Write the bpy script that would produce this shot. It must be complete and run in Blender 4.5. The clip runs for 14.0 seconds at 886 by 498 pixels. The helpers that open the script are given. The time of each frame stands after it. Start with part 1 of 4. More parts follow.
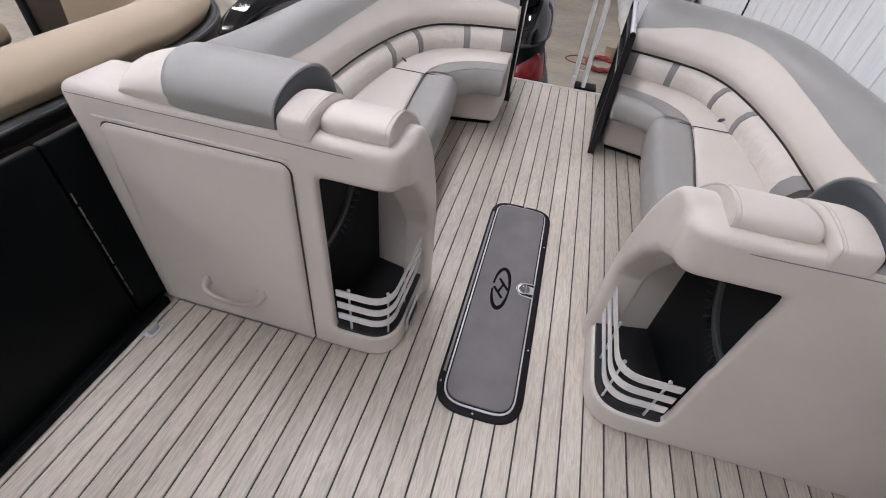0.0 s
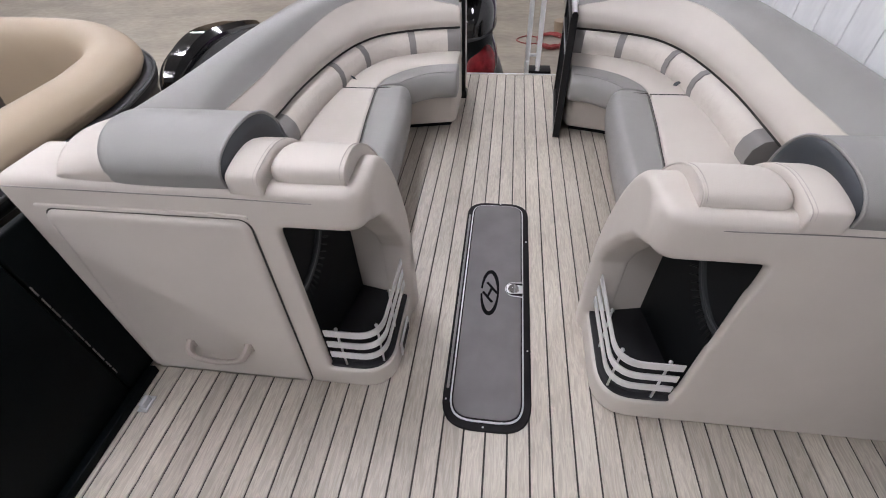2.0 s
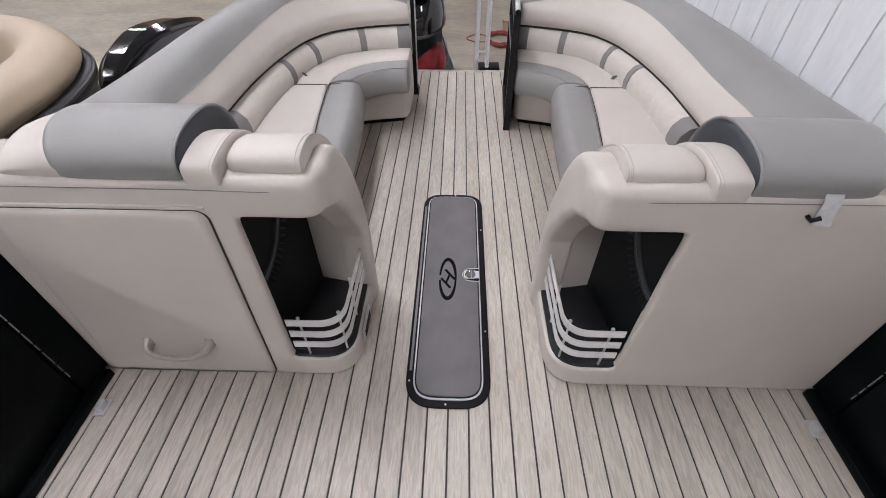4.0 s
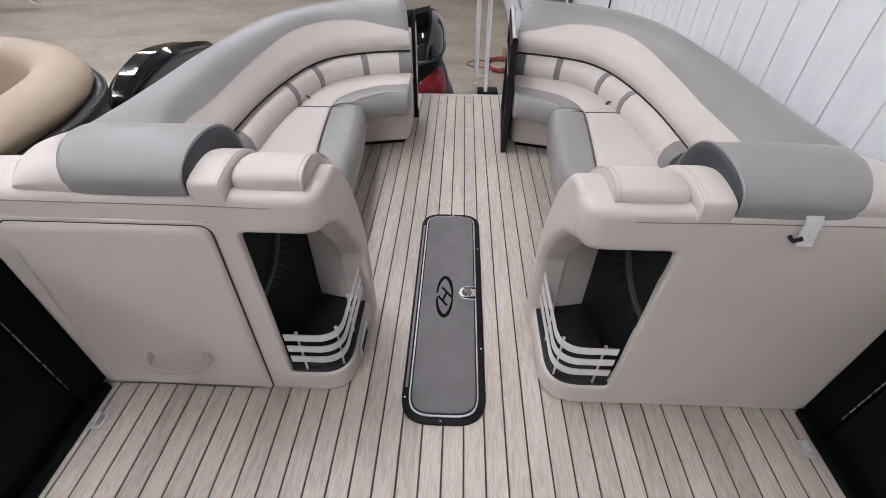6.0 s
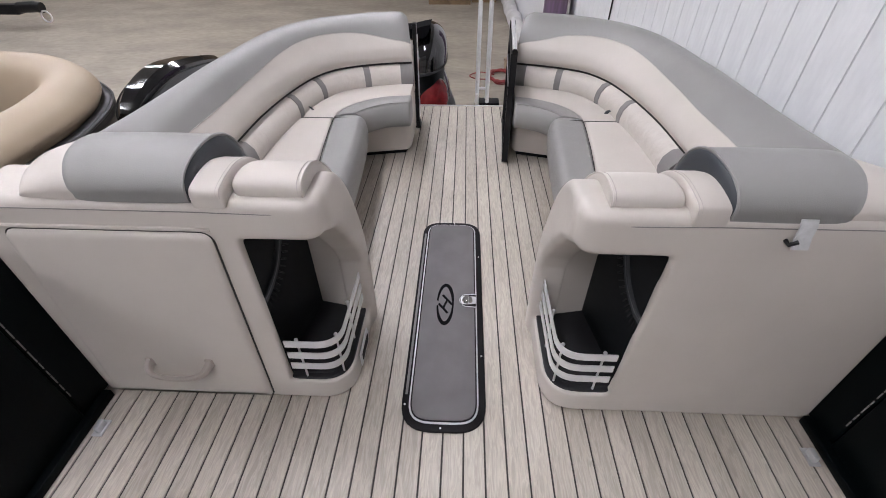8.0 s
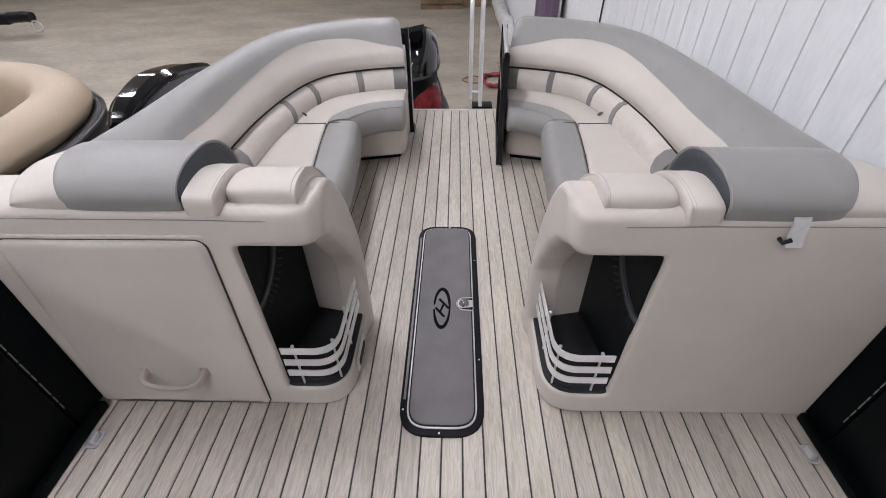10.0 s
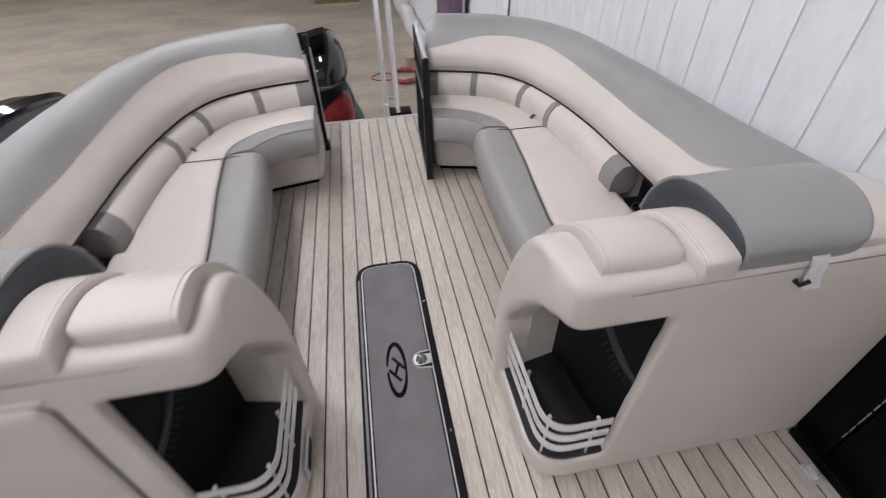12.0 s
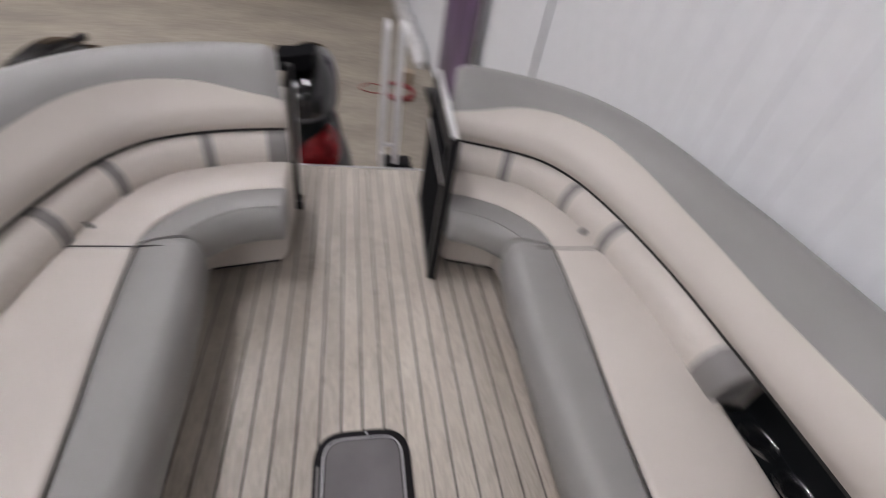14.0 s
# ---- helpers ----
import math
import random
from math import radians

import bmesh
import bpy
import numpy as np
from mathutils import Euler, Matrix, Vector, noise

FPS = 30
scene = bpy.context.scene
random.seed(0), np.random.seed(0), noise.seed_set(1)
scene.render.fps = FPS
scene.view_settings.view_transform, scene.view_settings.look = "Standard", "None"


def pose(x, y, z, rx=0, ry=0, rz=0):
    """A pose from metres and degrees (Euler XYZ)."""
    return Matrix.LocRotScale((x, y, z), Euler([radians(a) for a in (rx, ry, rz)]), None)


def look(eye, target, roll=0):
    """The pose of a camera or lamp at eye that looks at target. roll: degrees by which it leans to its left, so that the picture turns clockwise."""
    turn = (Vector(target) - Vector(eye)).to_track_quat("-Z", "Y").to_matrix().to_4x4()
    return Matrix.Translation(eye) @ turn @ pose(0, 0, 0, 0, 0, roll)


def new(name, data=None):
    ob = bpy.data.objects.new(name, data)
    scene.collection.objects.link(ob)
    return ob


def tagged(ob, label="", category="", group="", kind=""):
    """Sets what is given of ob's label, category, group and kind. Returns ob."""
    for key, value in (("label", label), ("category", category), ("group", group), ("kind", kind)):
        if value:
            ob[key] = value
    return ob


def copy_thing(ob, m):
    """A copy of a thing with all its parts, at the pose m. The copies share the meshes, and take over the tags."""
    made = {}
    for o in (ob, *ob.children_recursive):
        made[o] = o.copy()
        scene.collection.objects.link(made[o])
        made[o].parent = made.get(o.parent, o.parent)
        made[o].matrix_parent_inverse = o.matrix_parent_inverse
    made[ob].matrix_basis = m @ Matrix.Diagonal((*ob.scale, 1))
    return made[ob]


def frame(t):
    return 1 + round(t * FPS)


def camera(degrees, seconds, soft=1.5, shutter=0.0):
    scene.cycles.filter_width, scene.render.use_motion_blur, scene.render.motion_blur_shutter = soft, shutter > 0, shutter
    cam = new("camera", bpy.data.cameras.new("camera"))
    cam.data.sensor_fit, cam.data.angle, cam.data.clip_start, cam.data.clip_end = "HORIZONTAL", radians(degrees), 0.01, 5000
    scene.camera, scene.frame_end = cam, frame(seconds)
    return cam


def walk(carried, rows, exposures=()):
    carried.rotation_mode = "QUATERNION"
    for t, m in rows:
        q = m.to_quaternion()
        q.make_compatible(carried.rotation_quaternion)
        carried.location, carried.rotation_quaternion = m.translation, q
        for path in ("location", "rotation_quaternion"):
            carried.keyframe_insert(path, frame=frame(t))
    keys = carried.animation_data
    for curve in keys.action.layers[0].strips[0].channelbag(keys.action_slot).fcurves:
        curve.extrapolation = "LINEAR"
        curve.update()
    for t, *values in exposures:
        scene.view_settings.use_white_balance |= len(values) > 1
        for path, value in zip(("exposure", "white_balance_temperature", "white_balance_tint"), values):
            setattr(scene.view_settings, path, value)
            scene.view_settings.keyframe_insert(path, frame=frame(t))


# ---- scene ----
cam = camera(90.5, 14.0, soft=0.95, shutter=0.5)
PATH = [
    (0, (-0.024, -0.818, 1.384), (-0.3, 0.615, 0.017), 6.6),
    (0.5, (-0.019, -0.85, 1.394), (-0.344, 0.575, 0.029), 5.5),
    (1, (0.01, -0.844, 1.383), (-0.308, 0.577, 0.012), 3.5),
    (1.5, (0.014, -0.797, 1.395), (-0.248, 0.633, 0.021), 0.5),
    (2, (-0.002, -0.748, 1.42), (-0.23, 0.684, 0.043), -2.6),
    (2.5, (0.014, -0.732, 1.427), (-0.12, 0.701, 0.038), -1.6),
    (3, (0.012, -0.779, 1.428), (-0.043, 0.653, 0.032), -0.4),
    (5.5, (0.033, -0.843, 1.443), (-0.018, 0.648, 0.111), 0.1),
    (6, (0.03, -0.856, 1.447), (-0.021, 0.652, 0.134), 0.4),
    (6.5, (0.027, -0.862, 1.446), (-0.029, 0.661, 0.151), 0.6),
    (7, (0.043, -0.864, 1.447), (-0.024, 0.665, 0.16), 0.3),
    (7.5, (0.052, -0.871, 1.443), (-0.02, 0.665, 0.164), 0.1),
    (8, (0.049, -0.873, 1.443), (-0.024, 0.666, 0.169), -0.3),
    (10.5, (0.05, -0.87, 1.44), (0.0, 0.682, 0.18), -1.0),
    (11, (0.04, -0.841, 1.43), (0.002, 0.709, 0.168), -0.9),
    (11.5, (-0.007, -0.735, 1.443), (0.031, 0.806, 0.169), 0.0),
    (12, (0.013, -0.519, 1.432), (0.269, 0.982, 0.136), -1.4),
    (12.5, (0.028, -0.266, 1.453), (0.487, 1.16, 0.131), -1.3),
    (13, (0.005, -0.012, 1.473), (0.885, 1.173, 0.123), -3.2),
    (13.5, (0.007, 0.150, 1.431), (0.933, 1.289, 0.072), 5.8),
    (14, (-0.049, 0.361, 1.426), (0.384, 1.840, 0.152), 10.8),
]
walk(cam, [(t, look(eye, target, roll)) for t, eye, target, roll in PATH],
     exposures=[(0, 0.0, 6500, 10), (11.5, 0.0, 6500, 10), (12.5, -0.12, 6650, 11), (13.0, -0.27, 6750, 12), (13.5, -0.32, 6750, 12), (14.0, -0.38, 6720, 11)])

# ---- light: a hall lit by rows of ceiling tubes ----
CX = 0.02            # middle line of the boat
HALL_FLOOR = -1.2
HALL_TOP = 4.6
WALL_X = 1.425
BOARD = 0.2125
world = bpy.data.worlds.new("hall")
scene.world = world
world.use_nodes = True
world.node_tree.nodes["Background"].inputs[0].default_value = (0.95, 0.98, 1.0, 1)
world.node_tree.nodes["Background"].inputs[1].default_value = 0.006
scene.view_settings.exposure = 0.0
LAMP_POWER = 81.0


# ---- materials ----
def mat(name, colour, rough=0.6, metal=0.0, vary=0.06, scale=6.0, bump=0.0, bump_scale=200.0, spec=0.5, coat=0.0, grain=(1, 1, 1), detail_vary=0.0):
    m = bpy.data.materials.new(name)
    m.use_nodes = True
    n, l = m.node_tree.nodes, m.node_tree.links
    b = n["Principled BSDF"]
    b.inputs["Roughness"].default_value, b.inputs["Metallic"].default_value = rough, metal
    b.inputs["Specular IOR Level"].default_value = spec
    b.inputs["Coat Weight"].default_value = coat
    tc = n.new("ShaderNodeTexCoord")
    mp = n.new("ShaderNodeMapping")
    mp.inputs["Scale"].default_value = grain
    l.new(tc.outputs["Object"], mp.inputs["Vector"])
    t1 = n.new("ShaderNodeTexNoise")
    t1.inputs["Scale"].default_value, t1.inputs["Detail"].default_value = scale, 5
    l.new(mp.outputs["Vector"], t1.inputs["Vector"])
    ramp = n.new("ShaderNodeValToRGB")
    lo = [max(0, c * (1 - vary)) for c in colour]
    hi = [min(1, c * (1 + vary)) for c in colour]
    ramp.color_ramp.elements[0].position, ramp.color_ramp.elements[0].color = 0.3, (*lo, 1)
    ramp.color_ramp.elements[1].position, ramp.color_ramp.elements[1].color = 0.7, (*hi, 1)
    l.new(t1.outputs["Fac"], ramp.inputs["Fac"])
    out = ramp.outputs["Color"]
    t2 = n.new("ShaderNodeTexNoise")
    t2.inputs["Scale"].default_value, t2.inputs["Detail"].default_value = bump_scale, 3
    l.new(mp.outputs["Vector"], t2.inputs["Vector"])
    if detail_vary:
        mix = n.new("ShaderNodeMix")
        mix.data_type, mix.blend_type = "RGBA", "OVERLAY"
        mix.inputs["Factor"].default_value = detail_vary
        l.new(out, mix.inputs[6])
        l.new(t2.outputs["Fac"], mix.inputs[7])
        out = mix.outputs[2]
    l.new(out, b.inputs["Base Color"])
    if bump:
        bp = n.new("ShaderNodeBump")
        bp.inputs["Strength"].default_value, bp.inputs["Distance"].default_value = bump, 0.002
        l.new(t2.outputs["Fac"], bp.inputs["Height"])
        l.new(bp.outputs["Normal"], b.inputs["Normal"])
    return m


def vinyl(m, depth=0.006, scale=7.0):
    """Adds the slow swells and slack of stretched upholstery to a grained material."""
    n, l = m.node_tree.nodes, m.node_tree.links
    b = n["Principled BSDF"]
    tc = n.new("ShaderNodeTexCoord")
    t = n.new("ShaderNodeTexNoise")
    t.inputs["Scale"].default_value, t.inputs["Detail"].default_value, t.inputs["Distortion"].default_value = scale, 2.5, 0.6
    l.new(tc.outputs["Object"], t.inputs["Vector"])
    bp = n.new("ShaderNodeBump")
    bp.inputs["Strength"].default_value, bp.inputs["Distance"].default_value = 0.45, depth
    l.new(t.outputs["Fac"], bp.inputs["Height"])
    for link in list(b.inputs["Normal"].links):
        l.new(link.from_socket, bp.inputs["Normal"])
    l.new(bp.outputs["Normal"], b.inputs["Normal"])
    r = n.new("ShaderNodeMapRange")
    r.inputs["To Min"].default_value = b.inputs["Roughness"].default_value - 0.07
    r.inputs["To Max"].default_value = b.inputs["Roughness"].default_value + 0.07
    l.new(t.outputs["Fac"], r.inputs["Value"])
    l.new(r.outputs["Result"], b.inputs["Roughness"])
    return m


BEIGE = vinyl(mat("cream vinyl", (0.55, 0.505, 0.462), 0.5, vary=0.035, scale=4, bump=0.25, bump_scale=450))
BEIGE_SLACK = vinyl(mat("slack cream vinyl", (0.55, 0.505, 0.462), 0.5, vary=0.035, scale=4, bump=0.25, bump_scale=450), 0.014, 16.0)
GREY = vinyl(mat("grey vinyl", (0.252, 0.245, 0.238), 0.43, vary=0.06, scale=4, bump=0.35, bump_scale=450))
NAVY = mat("dark charcoal vinyl", (0.035, 0.04, 0.048), 0.42, vary=0.1, bump=0.25, bump_scale=450)
SEAM = mat("dark piping and joint shade", (0.02, 0.019, 0.018), 0.8)
GAP = mat("taupe crease shade", (0.07, 0.065, 0.062), 0.8, vary=0.05)
STITCH = mat("worn pale stitch", (0.22, 0.21, 0.2), 0.7)
THREAD = mat("stitching thread", (0.45, 0.41, 0.38), 0.8)
BLACK = mat("black plastic", (0.006, 0.007, 0.008), 0.5, vary=0.2, bump=0.2, bump_scale=300, spec=0.15)
BLACK_FRAME = mat("black powder coat", (0.009, 0.009, 0.010), 0.4, vary=0.2, spec=0.25)
PANEL = mat("black side panel", (0.002, 0.0035, 0.004), 0.36, vary=0.3, scale=3, bump=0.1, bump_scale=120, spec=0.07)
RUBBER = mat("black rubber", (0.009, 0.008, 0.009), 0.55, vary=0.2, spec=0.15)
INK = mat("black emblem print", (0.006, 0.006, 0.007), 0.8, vary=0.1, spec=0.05)
ALU = mat("brushed aluminium", (0.80, 0.80, 0.81), 0.36, 1.0, vary=0.05, scale=40, grain=(1, 8, 8))
CHROME = mat("chrome", (0.8, 0.8, 0.8), 0.08, 1.0, vary=0.02)
PAD = mat("grey foam pad", (0.155, 0.145, 0.148), 0.85, vary=0.09, scale=9, bump=0.3, bump_scale=350)
RIM_METAL = mat("dull aluminium rim", (0.62, 0.62, 0.63), 0.55, 0.8, vary=0.06, scale=30)
CONCRETE = mat("concrete", (0.305, 0.269, 0.219), 0.5, vary=0.2, scale=1.1, bump=0.15, bump_scale=9, grain=(0.75, 1.25, 1), detail_vary=0.3)
WHITE_WALL = mat("white painted board", (0.76, 0.765, 0.78), 0.5, vary=0.035, scale=9, bump=1.0, bump_scale=28, grain=(1, 1.4, 0.5), detail_vary=0.22)
WALL_RIB = mat("grey rib line", (0.65, 0.65, 0.67), 0.6, vary=0.04)
GLOSS_BLACK = mat("gloss black cowling", (0.008, 0.008, 0.009), 0.08, vary=0.1, coat=0.6)
RED = mat("red decal", (0.17, 0.008, 0.011), 0.12, vary=0.45, scale=14)
TAN = mat("tan vinyl", (0.37, 0.29, 0.205), 0.5, vary=0.04, scale=4, bump=0.2, bump_scale=400)
BROWN = mat("dark brown panel", (0.06, 0.048, 0.038), 0.5, vary=0.15)
ORANGE = mat("orange-red cord", (0.27, 0.035, 0.035), 0.5, vary=0.3)
CLEAR = mat("hazy clear tape", (0.55, 0.55, 0.55), 0.25, vary=0.1, scale=60)

RIM_BLACK = mat("satin black moulding", (0.03, 0.033, 0.036), 0.34, vary=0.2)
MAT_GREY = mat("dark grey mat", (0.016, 0.016, 0.018), 0.5, vary=0.2, bump=0.3, bump_scale=250, spec=0.3)
RAIL = mat("satin silver rail", (0.80, 0.80, 0.81), 0.32, 0.5, vary=0.05, scale=30)

def teak():
    """Printed teak: long pale cathedral grain, fine streaks, and a tone of its own for each plank."""
    m = bpy.data.materials.new("teak vinyl plank")
    m.use_nodes = True
    n, l = m.node_tree.nodes, m.node_tree.links
    b = n["Principled BSDF"]
    b.inputs["Roughness"].default_value, b.inputs["Specular IOR Level"].default_value = 0.46, 0.5
    tc, info = n.new("ShaderNodeTexCoord"), n.new("ShaderNodeObjectInfo")
    shift = n.new("ShaderNodeVectorMath")
    shift.operation = "MULTIPLY_ADD"
    shift.inputs[1].default_value = (0, 37.0, 11.0)
    l.new(info.outputs["Random"], shift.inputs[0])
    l.new(tc.outputs["Object"], shift.inputs[2])

    def noise_at(scale, grain, detail, distort=0.0):
        mp = n.new("ShaderNodeMapping")
        mp.inputs["Scale"].default_value = grain
        l.new(shift.outputs[0], mp.inputs["Vector"])
        t = n.new("ShaderNodeTexNoise")
        t.inputs["Scale"].default_value, t.inputs["Detail"].default_value, t.inputs["Distortion"].default_value = scale, detail, distort
        l.new(mp.outputs["Vector"], t.inputs["Vector"])
        return t.outputs["Fac"]

    def ramp(fac, stops):
        r = n.new("ShaderNodeValToRGB")
        r.color_ramp.elements[0].position, r.color_ramp.elements[0].color = stops[0][0], (*stops[0][1], 1)
        r.color_ramp.elements[1].position, r.color_ramp.elements[1].color = stops[-1][0], (*stops[-1][1], 1)
        for p, c in stops[1:-1]:
            r.color_ramp.elements.new(p).color = (*c, 1)
        l.new(fac, r.inputs["Fac"])
        return r.outputs["Color"]

    def blend(kind, f, a, c):
        x = n.new("ShaderNodeMix")
        x.data_type, x.blend_type = "RGBA", kind
        x.inputs["Factor"].default_value = f
        l.new(a, x.inputs[6])
        l.new(c, x.inputs[7])
        return x.outputs[2]
    base = ramp(noise_at(2.2, (2, 1, 1), 3), [(0.3, (0.435, 0.388, 0.337)), (0.7, (0.535, 0.487, 0.432))])
    rings = ramp(noise_at(13, (5, 0.6, 1), 5, 1.9), [(0.38, (0.36, 0.35, 0.33)), (0.5, (0.5, 0.5, 0.5)), (0.58, (0.66, 0.66, 0.64)), (0.66, (0.48, 0.47, 0.46))])
    fine = ramp(noise_at(60, (6, 0.30, 1), 4), [(0.3, (0.40, 0.40, 0.39)), (0.7, (0.60, 0.60, 0.60))])
    c = blend("OVERLAY", 0.36, blend("OVERLAY", 0.42, base, rings), fine)
    hsv = n.new("ShaderNodeHueSaturation")
    mr = n.new("ShaderNodeMapRange")
    mr.inputs["To Min"].default_value, mr.inputs["To Max"].default_value = 0.9, 1.08
    l.new(info.outputs["Random"], mr.inputs["Value"])
    l.new(mr.outputs["Result"], hsv.inputs["Value"])
    l.new(c, hsv.inputs["Color"])
    l.new(hsv.outputs["Color"], b.inputs["Base Color"])
    bp = n.new("ShaderNodeBump")
    bp.inputs["Strength"].default_value, bp.inputs["Distance"].default_value = 0.2, 0.001
    l.new(fine, bp.inputs["Height"])
    l.new(bp.outputs["Normal"], b.inputs["Normal"])
    return m


TEAK = teak()
GROOVE = mat("dark plank seam", (0.043, 0.037, 0.034), 0.7, vary=0.2)


# ---- mesh helpers ----
def finish(bm, angle=40):
    bmesh.ops.remove_doubles(bm, verts=bm.verts, dist=1e-5)
    bmesh.ops.recalc_face_normals(bm, faces=bm.faces)
    return bm


def part(name, bm, material, parent=None, label="", angle=40):
    me = bpy.data.meshes.new(name)
    for f in bm.faces:
        f.smooth = True
    bm.to_mesh(me)
    bm.free()
    me.set_sharp_from_angle(angle=radians(angle))
    me.materials.append(material)
    ob = new(name, me)
    if parent:
        ob.parent = parent
    if label:
        ob["label"] = label
    return ob


def thing(name, label, category, group="", at=(0, 0, 0)):
    ob = new(name)
    ob.empty_display_size = 0.1
    ob.location = at
    return tagged(ob, label, category, group)


def box(x0, x1, y0, y1, z0, z1, r=0.0, seg=3):
    bm = bmesh.new()
    bmesh.ops.create_cube(bm, size=1)
    for v in bm.verts:
        v.co = Vector(((x0 + x1) / 2 + v.co.x * abs(x1 - x0), (y0 + y1) / 2 + v.co.y * abs(y1 - y0), (z0 + z1) / 2 + v.co.z * abs(z1 - z0)))
    if r:
        bmesh.ops.bevel(bm, geom=list(bm.edges), offset=r, segments=seg, profile=0.5, affect="EDGES")
    return finish(bm)


def loft(rings, closed=True, caps=True):
    """Skin over rings of equal length."""
    bm = bmesh.new()
    rows = [[bm.verts.new(p) for p in ring] for ring in rings]
    k = len(rows[0])
    for a, b in zip(rows, rows[1:]):
        for i in range(k if closed else k - 1):
            j = (i + 1) % k
            bm.faces.new((a[i], a[j], b[j], b[i]))
    if caps and closed:
        ends = [bm.faces.new(rows[0]), bm.faces.new(rows[-1])]
        bmesh.ops.recalc_face_normals(bm, faces=bm.faces)
        bmesh.ops.triangulate(bm, faces=ends, ngon_method="BEAUTY")
    return finish(bm)


def spline(pts, n):
    """Catmull-Rom through points, n steps a span."""
    pts = [Vector(p) for p in pts]
    q = [pts[0] * 2 - pts[1]] + pts + [pts[-1] * 2 - pts[-2]]
    out = []
    for i in range(1, len(q) - 2):
        a, b, c, d = q[i - 1:i + 3]
        for k in range(n):
            t = k / n
            out.append(0.5 * (2 * b + (c - a) * t + (2 * a - 5 * b + 4 * c - d) * t * t + (3 * b - a - 3 * c + d) * t ** 3))
    out.append(pts[-1])
    return out


def offset(pts, d):
    """A closed plan outline moved inwards by d (counter-clockwise outline)."""
    k, out = len(pts), []
    area = sum(pts[i][0] * pts[(i + 1) % k][1] - pts[(i + 1) % k][0] * pts[i][1] for i in range(k))
    sgn = 1 if area > 0 else -1
    for i in range(k):
        a, b, c = Vector(pts[i - 1][:2]), Vector(pts[i][:2]), Vector(pts[(i + 1) % k][:2])
        e, f = (b - a).normalized(), (c - b).normalized()
        n1, n2 = Vector((-e.y, e.x)) * sgn, Vector((-f.y, f.x)) * sgn
        m = n1 + n2
        m = m / max(m.length_squared / 2, 0.35)
        out.append((b.x + m.x * d, b.y + m.y * d))
    return out


def round_outline(pts, r, seg=5):
    """Round the corners of a closed plan outline; r: one radius or one a corner."""
    k, out = len(pts), []
    for i in range(k):
        a, b, c = Vector(pts[i - 1]), Vector(pts[i]), Vector(pts[(i + 1) % k])
        rr = r[i] if isinstance(r, (list, tuple)) else r
        if rr <= 0:
            out.append(tuple(b))
            continue
        e, f = (a - b), (c - b)
        rr = min(rr, e.length * 0.49, f.length * 0.49)
        p, q = b + e.normalized() * rr, b + f.normalized() * rr
        for s in range(seg + 1):
            t = s / seg
            out.append(tuple(p * (1 - t) ** 2 + b * 2 * t * (1 - t) + q * t * t))
    return out


def prism(outline, z0, z1, r_top=0.0, r_bottom=0.0, puff=0.0, seg=4):
    """An upright body on a plan outline with rounded upper and lower rims."""
    rings = []
    if r_bottom:
        rings = [[(x, y, z0 + r_bottom * (1 - math.cos(math.pi / 2 * s / seg))) for x, y in offset(outline, r_bottom * (1 - math.sin(math.pi / 2 * s / seg)))] for s in range(seg)]
        rings.append([(x, y, z0 + r_bottom) for x, y in outline])
    else:
        rings.append([(x, y, z0) for x, y in outline])
    if r_top:
        for s in range(seg + 1):
            a = math.pi / 2 * s / seg
            rings.append([(x, y, z1 - r_top + r_top * math.sin(a)) for x, y in offset(outline, r_top * (1 - math.cos(a)))])
        if puff:
            rings.append([(x, y, z1 + puff) for x, y in offset(outline, r_top * 1.8)])
    else:
        rings.append([(x, y, z1) for x, y in outline])
    return loft(rings)


def tube(pts, r, seg=10, cap=True):
    pts = [Vector(p) for p in pts]
    rings = []
    up = Vector((0, 0, 1))
    prev = None
    for i, p in enumerate(pts):
        d = (pts[min(i + 1, len(pts) - 1)] - pts[max(i - 1, 0)]).normalized()
        if prev is None:
            a = d.orthogonal().normalized()
        else:
            a = (prev - d * prev.dot(d)).normalized()
        prev = a
        b = d.cross(a)
        rings.append([p + (a * math.cos(t) + b * math.sin(t)) * r for t in (2 * math.pi * k / seg for k in range(seg))])
    return loft(rings, caps=cap)


def sweep(path, section, s, z=0.0):
    """A section of (outward, height) swept along a plan path of (u, y); s is the side of the boat (+1 or -1)."""
    rings = []
    for i, p in enumerate(path):
        a, b = path[max(i - 1, 0)], path[min(i + 1, len(path) - 1)]
        d = Vector((b[0] - a[0], b[1] - a[1])).normalized()
        n = Vector((-d.y, d.x))
        sec = section(i / (len(path) - 1)) if callable(section) else section
        rings.append([(CX + s * (p[0] + n.x * o), p[1] + n.y * o, z + h) for o, h in sec])
    return rings


def mirror_x(s, pts):
    return [(CX + s * p[0], *p[1:]) for p in pts]


def join(*bms):
    out = bmesh.new()
    for b in bms:
        me = bpy.data.meshes.new("tmp")
        b.to_mesh(me)
        b.free()
        out.from_mesh(me)
        bpy.data.meshes.remove(me)
    return out


